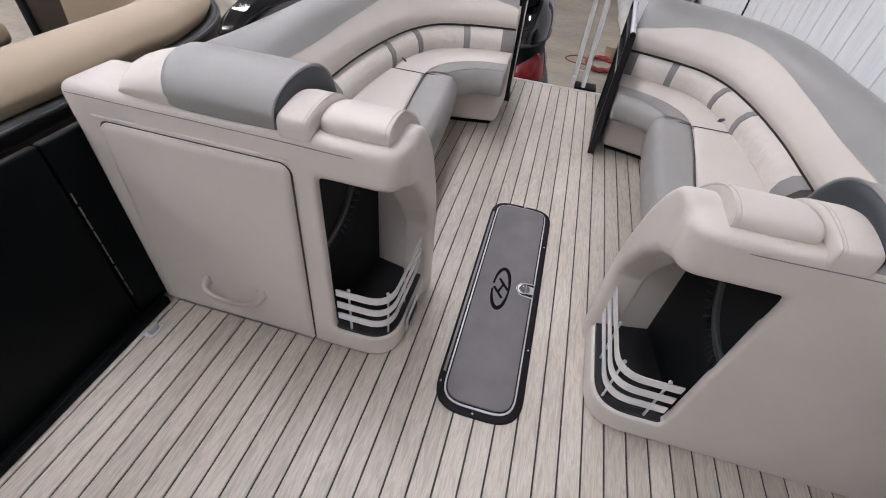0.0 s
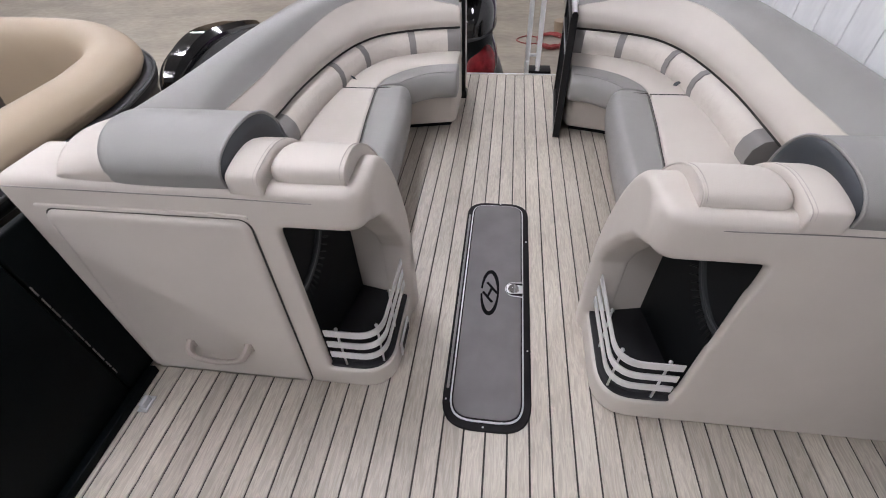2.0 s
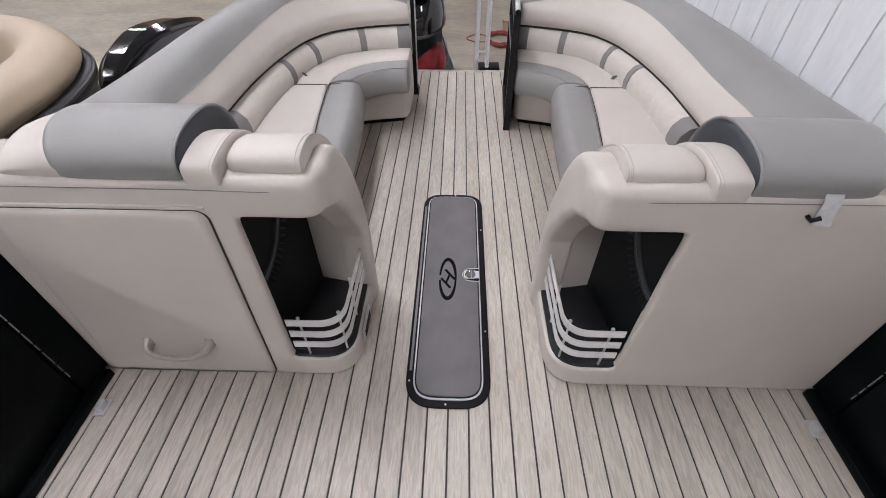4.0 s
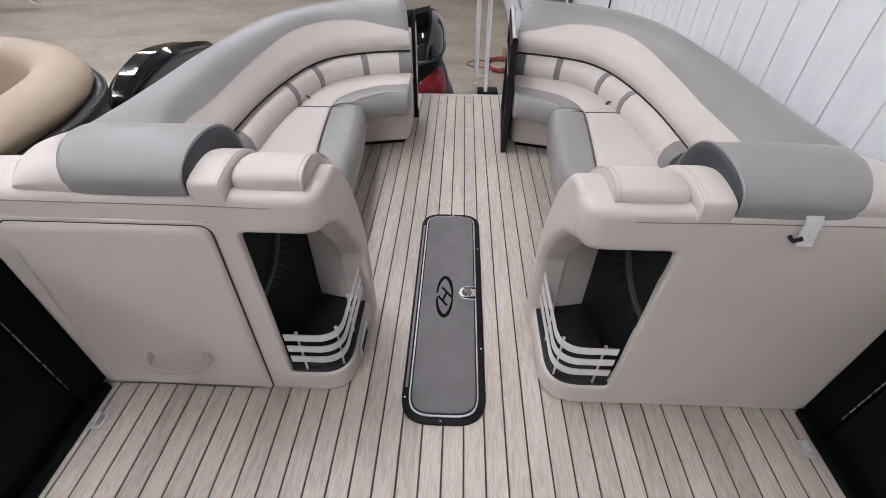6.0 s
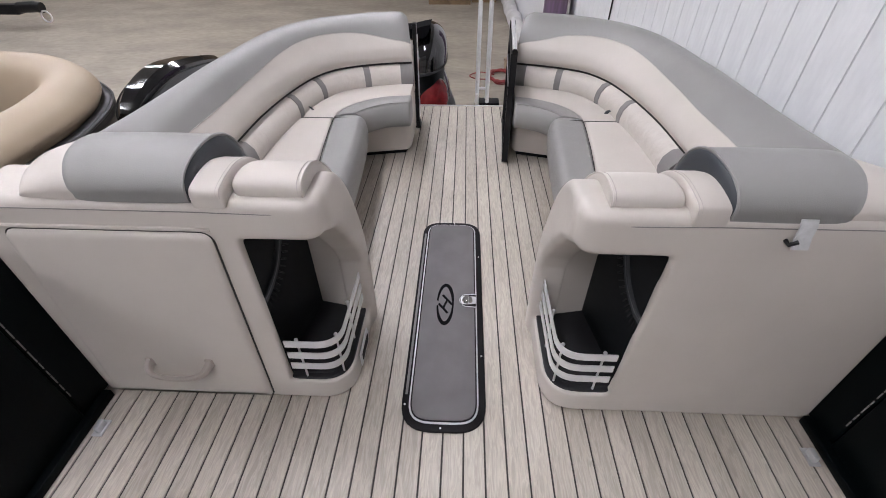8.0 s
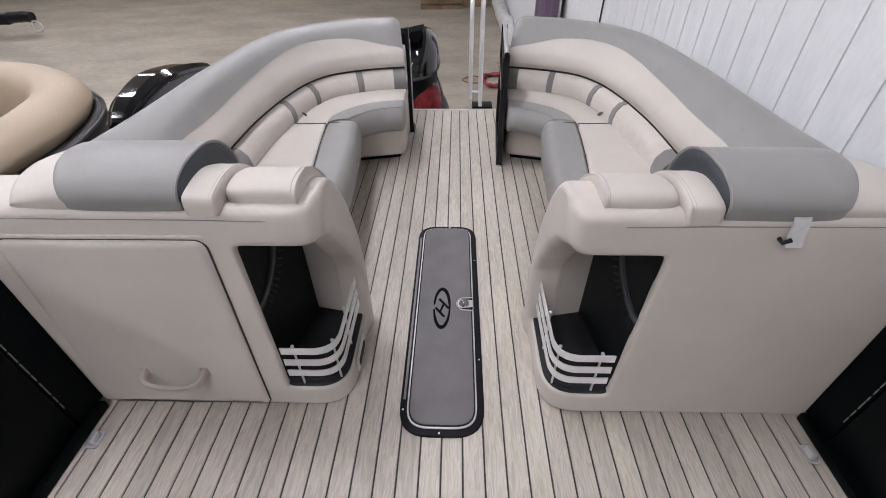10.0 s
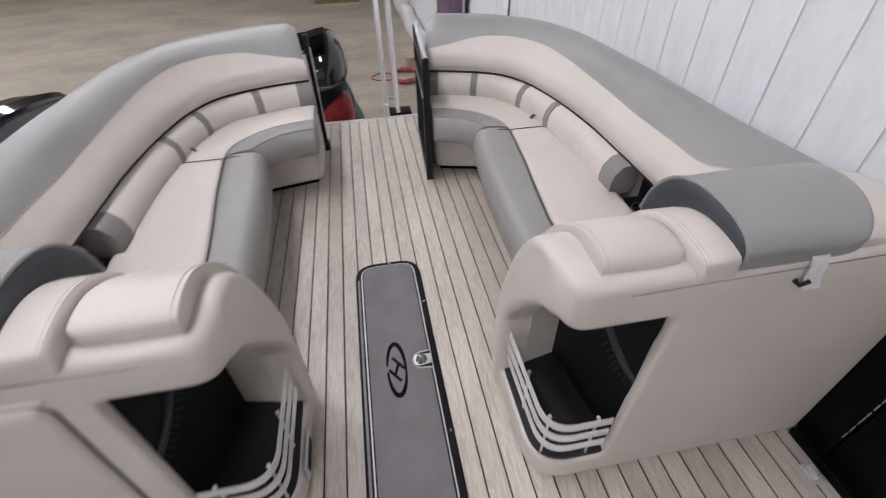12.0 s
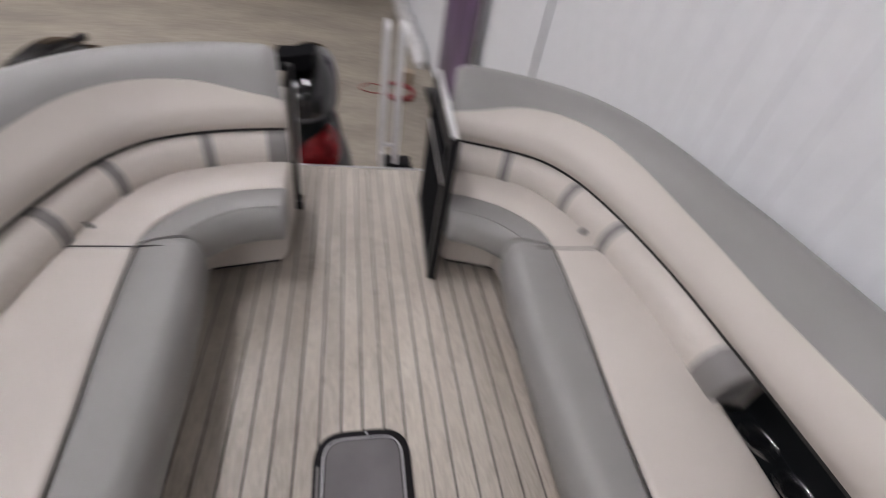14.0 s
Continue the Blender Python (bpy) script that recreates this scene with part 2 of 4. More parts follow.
# ---- structure: hall and deck ----
def hall():
    bm = bmesh.new()
    bmesh.ops.create_grid(bm, x_segments=1, y_segments=1, size=40)
    for v in bm.verts:
        v.co.z = HALL_FLOOR
    tagged(part("ground", bm, CONCRETE), "worn tan concrete floor of the hall", "floor", kind="structure")
    w = tagged(part("wall_east", box(WALL_X, WALL_X + 0.15, -14, 17.0, HALL_FLOOR, HALL_TOP), WALL_RIB), "white painted wall of grooved boards", "wall", kind="structure")
    y = 0.5915 - 26 * BOARD
    board = box(WALL_X - 0.005, WALL_X - 0.0005, 0.0035, BOARD - 0.0035, HALL_FLOOR + 0.01, HALL_TOP - 0.01, 0.002, 1)
    first = None
    while y < 16.7:
        if first is None:
            first = part("board", board, WHITE_WALL, w)
            first.location.y = y
        else:
            o = new("board", first.data)
            o.parent, o.location.y = w, y
        y += BOARD
    far = mat("hall far wall", (0.22, 0.17, 0.12), 0.8, vary=0.1, scale=0.5)
    tagged(part("wall_north", box(-22, 20, 17, 17.2, HALL_FLOOR, HALL_TOP), far), "far plain wall of the hall", "wall", kind="structure")
    tagged(part("wall_west", box(-20.2, -20, -14, 24, HALL_FLOOR, HALL_TOP), far), "plain side wall of the hall", "wall", kind="structure")
    tagged(part("wall_south", box(-20, 6, -14.2, -14, HALL_FLOOR, HALL_TOP), far), "plain rear wall of the hall", "wall", kind="structure")
    tagged(part("ceiling", box(-20.2, 20, -14.2, 24.2, HALL_TOP, HALL_TOP + 0.1), mat("white ceiling", (0.30, 0.295, 0.29), 0.8)), "grey ceiling of the hall", "ceiling", kind="structure")
    glow = bpy.data.materials.new("tube light")
    glow.use_nodes = True
    n = glow.node_tree.nodes
    n.remove(n["Principled BSDF"])
    e = n.new("ShaderNodeEmission")
    e.inputs["Color"].default_value, e.inputs["Strength"].default_value = (0.972, 0.968, 1.048, 1), LAMP_POWER
    glow.node_tree.links.new(e.outputs[0], n["Material Output"].inputs[0])
    first = None
    # the pair at x -13.8 is added to brighten the far left concrete
    for x in (-13.8, -9.6, -5.4, -1.3):
        for y in ((9.0, 13.0) if x < -13 else (-7.0, -3.0, 1.0, 5.0, 9.0, 13.0) if x < -2 else (-7.0, -3.0, 1.0, 5.0, 9.0)):
            if first is None:
                first = thing("ceiling_light", "long white fluorescent ceiling light", "ceiling light", "hall lights", (x, y, HALL_TOP))
                part("housing", box(-0.16, 0.16, -0.66, 0.66, -0.08, 0.0), ALU, first)
                part("diffuser", box(-0.14, 0.14, -0.62, 0.62, -0.10, -0.082), glow, first)
            else:
                copy_thing(first, pose(x, y, HALL_TOP))


hall()

PITCH = 0.0704


def deck():
    d = tagged(part("floor", box(-1.26, 1.30, -2.6, 2.785, -0.06, -0.006), GROOVE), "boat deck covered with weathered teak-look planks", "floor", kind="structure")
    x = 0.432 - 25 * PITCH
    while x < 1.29:
        x0, x1 = max(x + 0.003, -1.255), min(x + PITCH - 0.003, 1.295)
        if x1 - x0 > 0.01:
            part("plank", box(x0, x1, -2.6, 2.785, -0.0055, 0.0, 0.0012, 1), TEAK, d)
        x += PITCH
    tagged(part("deck_edge_trim", box(-1.26, 1.30, 2.787, 2.803, -0.09, 0.003, 0.003), ALU), "thin aluminium trim along the deck's stern edge", "trim", kind="structure")


# ---- boat side walls ----
def side_wall(s):
    x = CX + s * 1.255
    w = thing("side_wall", "glossy black inner side panel with pale stitched seam", "boat wall", "side walls")
    o = s * 0.03
    part("panel", box(min(x, x + o), max(x, x + o), -2.6, -0.120, 0.02, 0.72, 0.008), PANEL, w)
    part("panel", box(min(x, x + o), max(x, x + o), -0.116, 0.6, 0.02, 0.72, 0.008), PANEL, w)
    part("kick_rail", box(min(x - s * 0.03, x + o), max(x - s * 0.03, x + o), -2.6, -0.02, 0.0, 0.035, 0.004), PANEL, w)
    rnd = random.Random(3)
    z = 0.135
    while z < 0.56:
        h = rnd.uniform(0.02, 0.05)
        part("stitch", box(min(x, x - s * 0.0025), max(x, x - s * 0.0025), -0.1135, -0.1105, z, z + h), STITCH, w)
        z += h + rnd.uniform(0.004, 0.014)
    part("outer_skin", box(min(x + s * 0.032, x + s * 0.05), max(x + s * 0.032, x + s * 0.05), -2.6, 1.3, -0.08, 0.60, 0.005), ALU, w)
    c = thing("deck_cleat", "small aluminium bracket screwed to the deck", "bracket", "deck brackets")
    cx, cy = CX + s * 1.19, -0.15
    part("foot", box(cx - 0.018, cx + 0.018, cy - 0.03, cy + 0.03, 0.0, 0.006, 0.002), RIM_METAL, c)
    part("lug", prism(round_outline([(cx - 0.01, cy - 0.02), (cx + 0.01, cy - 0.02), (cx + 0.01, cy + 0.02), (cx - 0.01, cy + 0.02)], 0.008), 0.006, 0.03, 0.004), RIM_METAL, c)


# ---- lounge ----
LINE = [(0.375, 2.16), (0.52, 2.125), (0.69, 2.06), (0.80, 1.985), (0.88, 1.86), (0.928, 1.72), (0.972, 1.50), (1.0, 1.24), (1.005, 0.98), (1.005, 0.80), (1.0, 0.40), (1.0, 0.06)]


def even(pts, n):
    """Resample a plan path at even steps of its length."""
    q = [Vector(p[:2]) for p in pts]
    run = [0.0]
    for a, b in zip(q, q[1:]):
        run.append(run[-1] + (b - a).length)
    out, j = [], 0
    for i in range(n):
        d = run[-1] * i / (n - 1)
        while j < len(q) - 2 and run[j + 1] < d:
            j += 1
        t = (d - run[j]) / max(run[j + 1] - run[j], 1e-9)
        p = q[j].lerp(q[j + 1], t)
        out.append((p.x, p.y))
    return out


def lerp_table(table, x):
    rows = [(table[0][0] - 1, table[0][1])] + table + [(table[-1][0] + 1, table[-1][1])]
    for i in range(1, len(rows) - 2):
        (a, p), (b, q) = rows[i], rows[i + 1]
        if x <= b:
            t = (x - a) / (b - a)
            m0 = (q - rows[i - 1][1]) / (b - rows[i - 1][0]) * (b - a)
            m1 = (rows[i + 2][1] - p) / (rows[i + 2][0] - a) * (b - a)
            return (2 * t ** 3 - 3 * t * t + 1) * p + (t ** 3 - 2 * t * t + t) * m0 + (3 * t * t - 2 * t ** 3) * q + (t ** 3 - t * t) * m1
    return table[-1][1]


def lounge(s, dz, name_label):
    th = thing("lounge_seat", name_label, "bench seat", "lounge seats")
    end = 0.362 if s > 0 else 0.308      # the stern end, against the gate or its post
    line_ = [(end + 0.01, 2.165)] + LINE[1:]
    path = [(p.x, p.y) for p in spline([(*p, 0) for p in line_], 8)]
    path = even(path[::-1], 92)      # from bow to stern
    path = [p for p in path if p[1] > 0.16]
    cut = 1 - len(path) / 92         # share of the line that lies under the bolster
    k = len(path)
    prof = [(p.x, p.y) for p in spline([(*q, 0) for q in [(0.0, 0.54), (-0.014, 0.575), (-0.002, 0.625), (0.03, 0.675), (0.068, 0.72 + dz), (0.105, 0.755 + dz), (0.15, 0.776 + dz), (0.20, 0.768 + dz), (0.235, 0.73 + dz), (0.245, 0.66), (0.245, 0.54)]], 5)]
    m = len(prof)
    # place of the colour seam along the profile, by the way along the path
    table = [(0.0, 0.72), (0.06, 0.70), (0.09, 0.65), (0.118, 0.565), (0.155, 0.445), (0.20, 0.355), (0.273, 0.335), (0.39, 0.325), (0.545, 0.345), (0.655, 0.37), (0.764, 0.385), (0.873, 0.36), (1.0, 0.27)]
    bow = [(p.x, p.y) for p in spline([(*q, 0) for q in [(0.0, 0.54), (-0.03, 0.60), (-0.035, 0.655), (-0.02, 0.70), (0.02, 0.735), (0.065, 0.764), (0.115, 0.797), (0.165, 0.828), (0.22, 0.78), (0.245, 0.66), (0.245, 0.54)]], 5)]
    turn_bow = [(0.0, 1.0), (0.09, 1.0), (0.16, 0.72), (0.23, 0.36), (0.31, 0.10), (0.40, 0.0), (1.0, 0.0)]
    dive = [(0.0, 0.08), (0.042, 0.06), (0.06, 0.012), (0.075, 0.0), (1.0, 0.0)]

    def at(f, t):
        """A point of the section, which changes towards the bow."""
        x = f * (m - 1)
        i = min(int(x), m - 2)
        w, r = min(1.0, max(0.0, lerp_table(turn_bow, t))), max(0.0, lerp_table(dive, t)) + 0.03 * max(0.0, (t - 0.972) / 0.028) ** 2.5
        q = [(prof[j][0] + (bow[j][0] - prof[j][0]) * w, prof[j][1] + (bow[j][1] - prof[j][1]) * w) for j in (i, i + 1)]
        f = x - i
        o, h = q[0][0] + (q[1][0] - q[0][0]) * f, q[0][1] + (q[1][1] - q[0][1]) * f
        return (o, h - r * min(1.0, max(0.0, (h - 0.56) / 0.2)))

    def lower(v):
        t = cut + v * (1 - cut)
        f = lerp_table(table, t)
        outer = [at(f * j / 14, t) for j in range(15)]
        return outer + [(outer[-1][0] + 0.012, outer[-1][1] - 0.03), (0.06, 0.56), (0.05, 0.54)]

    def upper(v):
        t = cut + v * (1 - cut)
        f = lerp_table(table, t)
        pts = [at(f + (1 - f) * j / 18, t) for j in range(19)]
        return pts + [(0.16, 0.54), (0.10, 0.60), (pts[0][0] + 0.025, pts[0][1] - 0.03)]

    def widen(v):
        t = cut + v * (1 - cut)
        return 1.0 + 0.42 * min(1.0, max(0.0, (t - 0.545) / 0.36))

    def flip(fn):
        return lambda t: [(-(o * widen(t) if o > 0 else o), h) for o, h in fn(t)]
    part("back_cushion", loft(sweep(path, flip(lower), s)), BEIGE, th, "cream vinyl back cushion")
    part("coaming_pad", loft(sweep(path, flip(upper), s)), GREY, th, "grey vinyl top bolster")
    ways = [cut + i / (k - 1) * (1 - cut) for i in range(k)]
    seam = [at(lerp_table(table, t), t) for t in ways]
    line = []
    for i, p in enumerate(path):
        a, b = path[max(i - 1, 0)], path[min(i + 1, k - 1)]
        d = Vector((b[0] - a[0], b[1] - a[1])).normalized()
        nrm = Vector((d.y, -d.x))
        w = seam[i][0] * widen(i / (k - 1))
        line.append((CX + s * (p[0] + nrm.x * w), p[1] + nrm.y * w, seam[i][1] + 0.001))
    part("seam_welt", tube(line, 0.0018, 6), THREAD, th)
    # lower lumbar roll, with darker bands
    lum = [(p.x, p.y) for p in spline([(u - 0.005, y, 0) for u, y in line_], 8)][::-1]
    start = next(i for i, p in enumerate(lum) if p[1] > 0.87)
    lum = even(lum[start:], 81)
    sec = [(-o, h) for o, h in [(0.03, 0.40), (-0.03, 0.385), (-0.055, 0.405), (-0.06, 0.44), (-0.05, 0.485), (-0.02, 0.52), (0.02, 0.53), (0.05, 0.50), (0.05, 0.42)]]
    sec2 = [(o * 1.02 + (0.003 if o > 0 else 0), h + 0.003) for o, h in sec]
    bands = [(0.0, 0.065), (0.40, 0.425), (0.575, 0.60), (0.80, 0.825), (0.96, 1.0)]
    n = len(lum)
    prev = 0
    marks = []
    for a, b in bands:
        ia, ib = int(a * (n - 1)), max(int(b * (n - 1)), int(a * (n - 1)) + 1)
        if ia > prev:
            marks.append((prev, ia, 0))
        marks.append((ia, ib, 1))
        prev = ib
    if prev < n - 1:
        marks.append((prev, n - 1, 0))
    for a, b, dark in marks:
        fine = [(p.x, p.y) for p in spline([(*q, 0) for q in lum[a:b + 1]], 3)] if b - a >= 1 else lum[a:b + 1]
        part("lumbar_band" if dark else "lumbar_cushion", loft(sweep(fine, sec2 if dark else sec, s)), GREY_DARK if dark else BEIGE_SLACK, th, "grey divider band" if dark else "")
    # black strip drawn for the shade in the joint under the back
    bm = loft(sweep(path, [(-0.06, 0.529), (-0.001, 0.529), (0.001, 0.543), (-0.06, 0.543)], s))
    part("shadow_joint", bm, SEAM, th)
    # body below the seat and behind it
    body = [(0.60, 0.42), (0.60, 1.25), (0.64, 1.72), (0.62, 1.84), (end + 0.025, 1.90), (end + 0.01, 1.95), (end + 0.01, 2.30), (0.80, 2.30), (1.05, 2.15), (1.20, 1.8), (1.225, 1.4), (1.225, 0.42)]
    body = round_outline(body, [0, 0.05, 0.02, 0.02, 0.03, 0.03, 0.02, 0.1, 0.1, 0.1, 0.1, 0], 4)
    part("seat_base", prism(mirror_x(s, body), 0.034, 0.30, 0.01, 0.012), BEIGE, th)
    # toe recess, black so that it also carries the shade under the base
    part("toe_kick", prism(mirror_x(s, offset(body, 0.034)), 0.0, 0.033), BLACK, th)
    shell = [(1.08, 0.42), (1.08, 1.15), (1.05, 1.5), (0.99, 1.78), (0.90, 1.98), (0.74, 2.12), (end + 0.013, 2.22), (end + 0.013, 2.46), (0.75, 2.40), (1.02, 2.25), (1.17, 1.95), (1.215, 1.5), (1.215, 0.42)]
    part("back_shell", prism(mirror_x(s, shell), 0.30, 0.60), BEIGE, th)
    # straight seat: cream top with a grey front roll
    cream = [(0.618, 0.49), (0.658, 0.95), (0.684, 1.15), (0.722, 1.545), (0.97, 1.545), (1.0, 1.2), (0.985, 0.88), (0.965, 0.49)]
    part("seat_cushion", prism(mirror_x(s, round_outline(cream, [0.045, 0.3, 0.3, 0.045, 0.045, 0.1, 0.1, 0.045])), 0.29, 0.41, 0.018, puff=0.003), BEIGE, th)
    g = []
    for y, ui, uo in ((0.49, 0.615, 0.475), (0.60, 0.624, 0.476), (0.80, 0.640, 0.479), (1.0, 0.662, 0.486), (1.2, 0.688, 0.497), (1.4, 0.708, 0.513), (1.545, 0.718, 0.530)):
        g.append([(CX + s * u, y, z) for u, z in ((ui, 0.29), (ui, 0.395), (ui - 0.012, 0.408), (ui - 0.06, 0.412), (uo + 0.055, 0.410), (uo + 0.030, 0.401), (uo + 0.010, 0.376), (uo, 0.325), (uo + 0.003, 0.25), (uo + 0.03, 0.22), (ui - 0.03, 0.22))])
    tail = [Vector(p) for p in g[-1]]
    core = sum(tail, Vector()) / len(tail)
    for dy, k in ((0.025, 0.985), (0.045, 0.94), (0.058, 0.85), (0.064, 0.70)):
        g.append([tuple(core + (p - core) * k + Vector((0, dy, 0))) for p in tail])
    part("front_roll", loft(g), GREY, th, "grey vinyl front edge of the seat")
    part("seat_welt", tube([(CX + s * (ui - 0.002), y, 0.408) for y, ui in ((0.495, 0.616), (0.8, 0.640), (1.0, 0.662), (1.2, 0.688), (1.4, 0.708), (1.54, 0.718))], 0.0022, 6), SEAM, th)
    # corner seat
    arc = [(p.x, p.y) for p in spline([(0.722, 1.56, 0), (0.69, 1.68, 0), (0.60, 1.80, 0), (0.47, 1.88, 0), (end, 1.912, 0)], 5)]
    back = [(p.x + 0.0, p.y) for p in spline([(end, 2.137, 0), (0.50, 2.10, 0), (0.66, 2.04, 0), (0.78, 1.95, 0), (0.88, 1.79, 0), (0.945, 1.60, 0), (0.965, 1.555, 0)], 4)]
    rows = []
    for (u0, y0), (u1, y1), k in zip(even(arc, 24), even(back[::-1], 24), [0.90, 0.97] + [1.0] * 21 + [0.97]):
        rows.append([(CX + s * (u0 + (u1 - u0) * f), y0 + (y1 - y0) * f, 0.29 + (z - 0.29) * k) for f, z in ((0.0, 0.29), (0.0, 0.398), (0.02, 0.409), (0.08, 0.415), (0.3, 0.418), (0.7, 0.418), (0.92, 0.415), (0.98, 0.409), (1.0, 0.398), (1.0, 0.29))])
    part("corner_cushion", loft(rows), BEIGE, th)
    rings = []
    front = [(p.x, p.y) for p in spline([(0.56, 1.622, 0), (0.53, 1.648, 0), (0.475, 1.692, 0), (0.41, 1.724, 0), (end, 1.738, 0)], 5)]
    for (u1, y1), (u0, y0) in zip(arc, front):
        w = Vector((u1 - u0, y1 - y0))
        rings.append([(CX + s * (u0 + w.x * f), y0 + w.y * f, z) for f, z in ((1.0, 0.29), (1.0, 0.40), (0.95, 0.413), (0.7, 0.418), (0.42, 0.416), (0.24, 0.411), (0.14, 0.400), (0.04, 0.366), (0.0, 0.332), (0.02, 0.298), (0.09, 0.272), (0.22, 0.260), (0.9, 0.262))])
    end_ring = [Vector(p) for p in rings[-1]]
    mid = sum(end_ring, Vector()) / len(end_ring)
    for k, du in ((0.97, 0.006), (0.90, 0.011), (0.70, 0.014)):
        rings.append([tuple(mid + (p - mid) * k - Vector((s * du, 0, 0))) for p in end_ring])
    part("corner_roll", loft(rings), GREY, th, "grey vinyl front edge of the corner seat")
    part("roll_welt", tube([tuple(Vector(r[5]) + Vector((0, 0, 0.001))) for r in rings[:-3]], 0.0022, 6), GREY_DARK, th)
    part("seat_joint", box(min(CX + s * 0.73, CX + s * 0.99), max(CX + s * 0.73, CX + s * 0.99), 1.52, 1.60, 0.29, 0.404, 0.004), BEIGE, th)
    # dark tubes that stand in for the shade in the cushion creases
    part("cushion_crease", tube([(CX + s * u, 1.552, 0.4055) for u in (0.725, 0.80, 0.88, 0.955)], 0.0028, 6), GAP, th)
    part("roll_crease", tube([(CX + s * u, 1.55, z) for u, z in ((0.715, 0.409), (0.66, 0.411), (0.60, 0.403), (0.565, 0.388), (0.545, 0.36))], 0.0035, 6), GAP, th)
    # pull strap on the corner seat
    part("pull_strap", loft([[(CX + s * (0.885 + du) + w * i, 1.635 + dy + w * j, z) for i, j in ((1, -0.4), (-1, 0.4))] + [(CX + s * (0.885 + du) + w * i, 1.635 + dy + w * j, z + 0.003) for i, j in ((-1, 0.4), (1, -0.4))] for du, dy, z, w in ((0.02, 0.02, 0.412, 0.009), (0.018, 0.014, 0.430, 0.010), (0.0, 0.0, 0.437, 0.010), (-0.018, -0.010, 0.434, 0.010), (-0.028, -0.016, 0.424, 0.009))]), NAVY, th, "small dark pull tab")
    # end pad against the cabinet
    def pad_ring(u, k):
        return [(CX + s * u, 0.42 + 0.085 * y * k, 0.36 + (z - 0.36) * k) for y, z in ((0.0, 0.22), (0.7, 0.22), (0.95, 0.30), (1.0, 0.42), (0.9, 0.49), (0.6, 0.525), (0.25, 0.53), (0.0, 0.51))]
    part("end_pad", loft([pad_ring(u, k) for u, k in ((0.415, 0.86), (0.425, 0.95), (0.45, 1.0), (0.60, 1.0))]), BEIGE, th)
    part("end_pad_band", loft([pad_ring(u, k) for u, k in ((0.60, 1.01), (0.602, 1.025), (0.65, 1.025), (0.652, 1.01))]), GREY_DARK, th, "grey divider band")
    part("end_pad", loft([pad_ring(u, k) for u, k in ((0.652, 1.0), (0.95, 1.0), (0.975, 0.93), (0.98, 0.8))]), BEIGE, th)
    # side tray with two cup holders
    tray = thing("cup_tray", "black moulded tray with two chrome cup holders", "cup holder", "cup trays")
    part("tray_floor", box(CX + s * 0.95, CX + s * 1.12, 0.42, 0.868, 0.33, 0.385, 0.005), BLACK, tray)
    part("tray_back", box(CX + s * 1.075, CX + s * 1.11, 0.36, 0.88, 0.35, 0.56, 0.01), BLACK, tray)
    for y in (0.765, 0.635):
        ring = [(CX + s * 1.032 + 0.041 * math.cos(a), y + 0.041 * math.sin(a), 0.392) for a in (2 * math.pi * i / 24 for i in range(25))]
        part("cup_ring", tube(ring, 0.006, 8), CHROME, tray, "chrome ring")
        bm = bmesh.new()
        bmesh.ops.create_cone(bm, cap_ends=True, segments=24, radius1=0.037, radius2=0.037, depth=0.004, matrix=pose(CX + s * 1.032, y, 0.387))
        part("cup_bottom", bm, GLOSS_BLACK, tray)


GREY_DARK = mat("taupe grey vinyl", (0.19, 0.18, 0.175), 0.5, vary=0.04, bump=0.25, bump_scale=450)


def blended(name, bms, voxel, rounds, material, parent, label=""):
    """Several closed bodies grown into one soft upholstered body."""
    me = bpy.data.meshes.new(name)
    bm = join(*bms)
    bm.to_mesh(me)
    bm.free()
    ob = new(name, me)
    r = ob.modifiers.new("grow", "REMESH")
    r.mode, r.voxel_size, r.use_smooth_shade = "VOXEL", voxel, True
    m = ob.modifiers.new("soften", "SMOOTH")
    m.factor, m.iterations = 0.5, rounds
    me.materials.append(material)
    ob.parent = parent
    if label:
        ob["label"] = label
    return ob


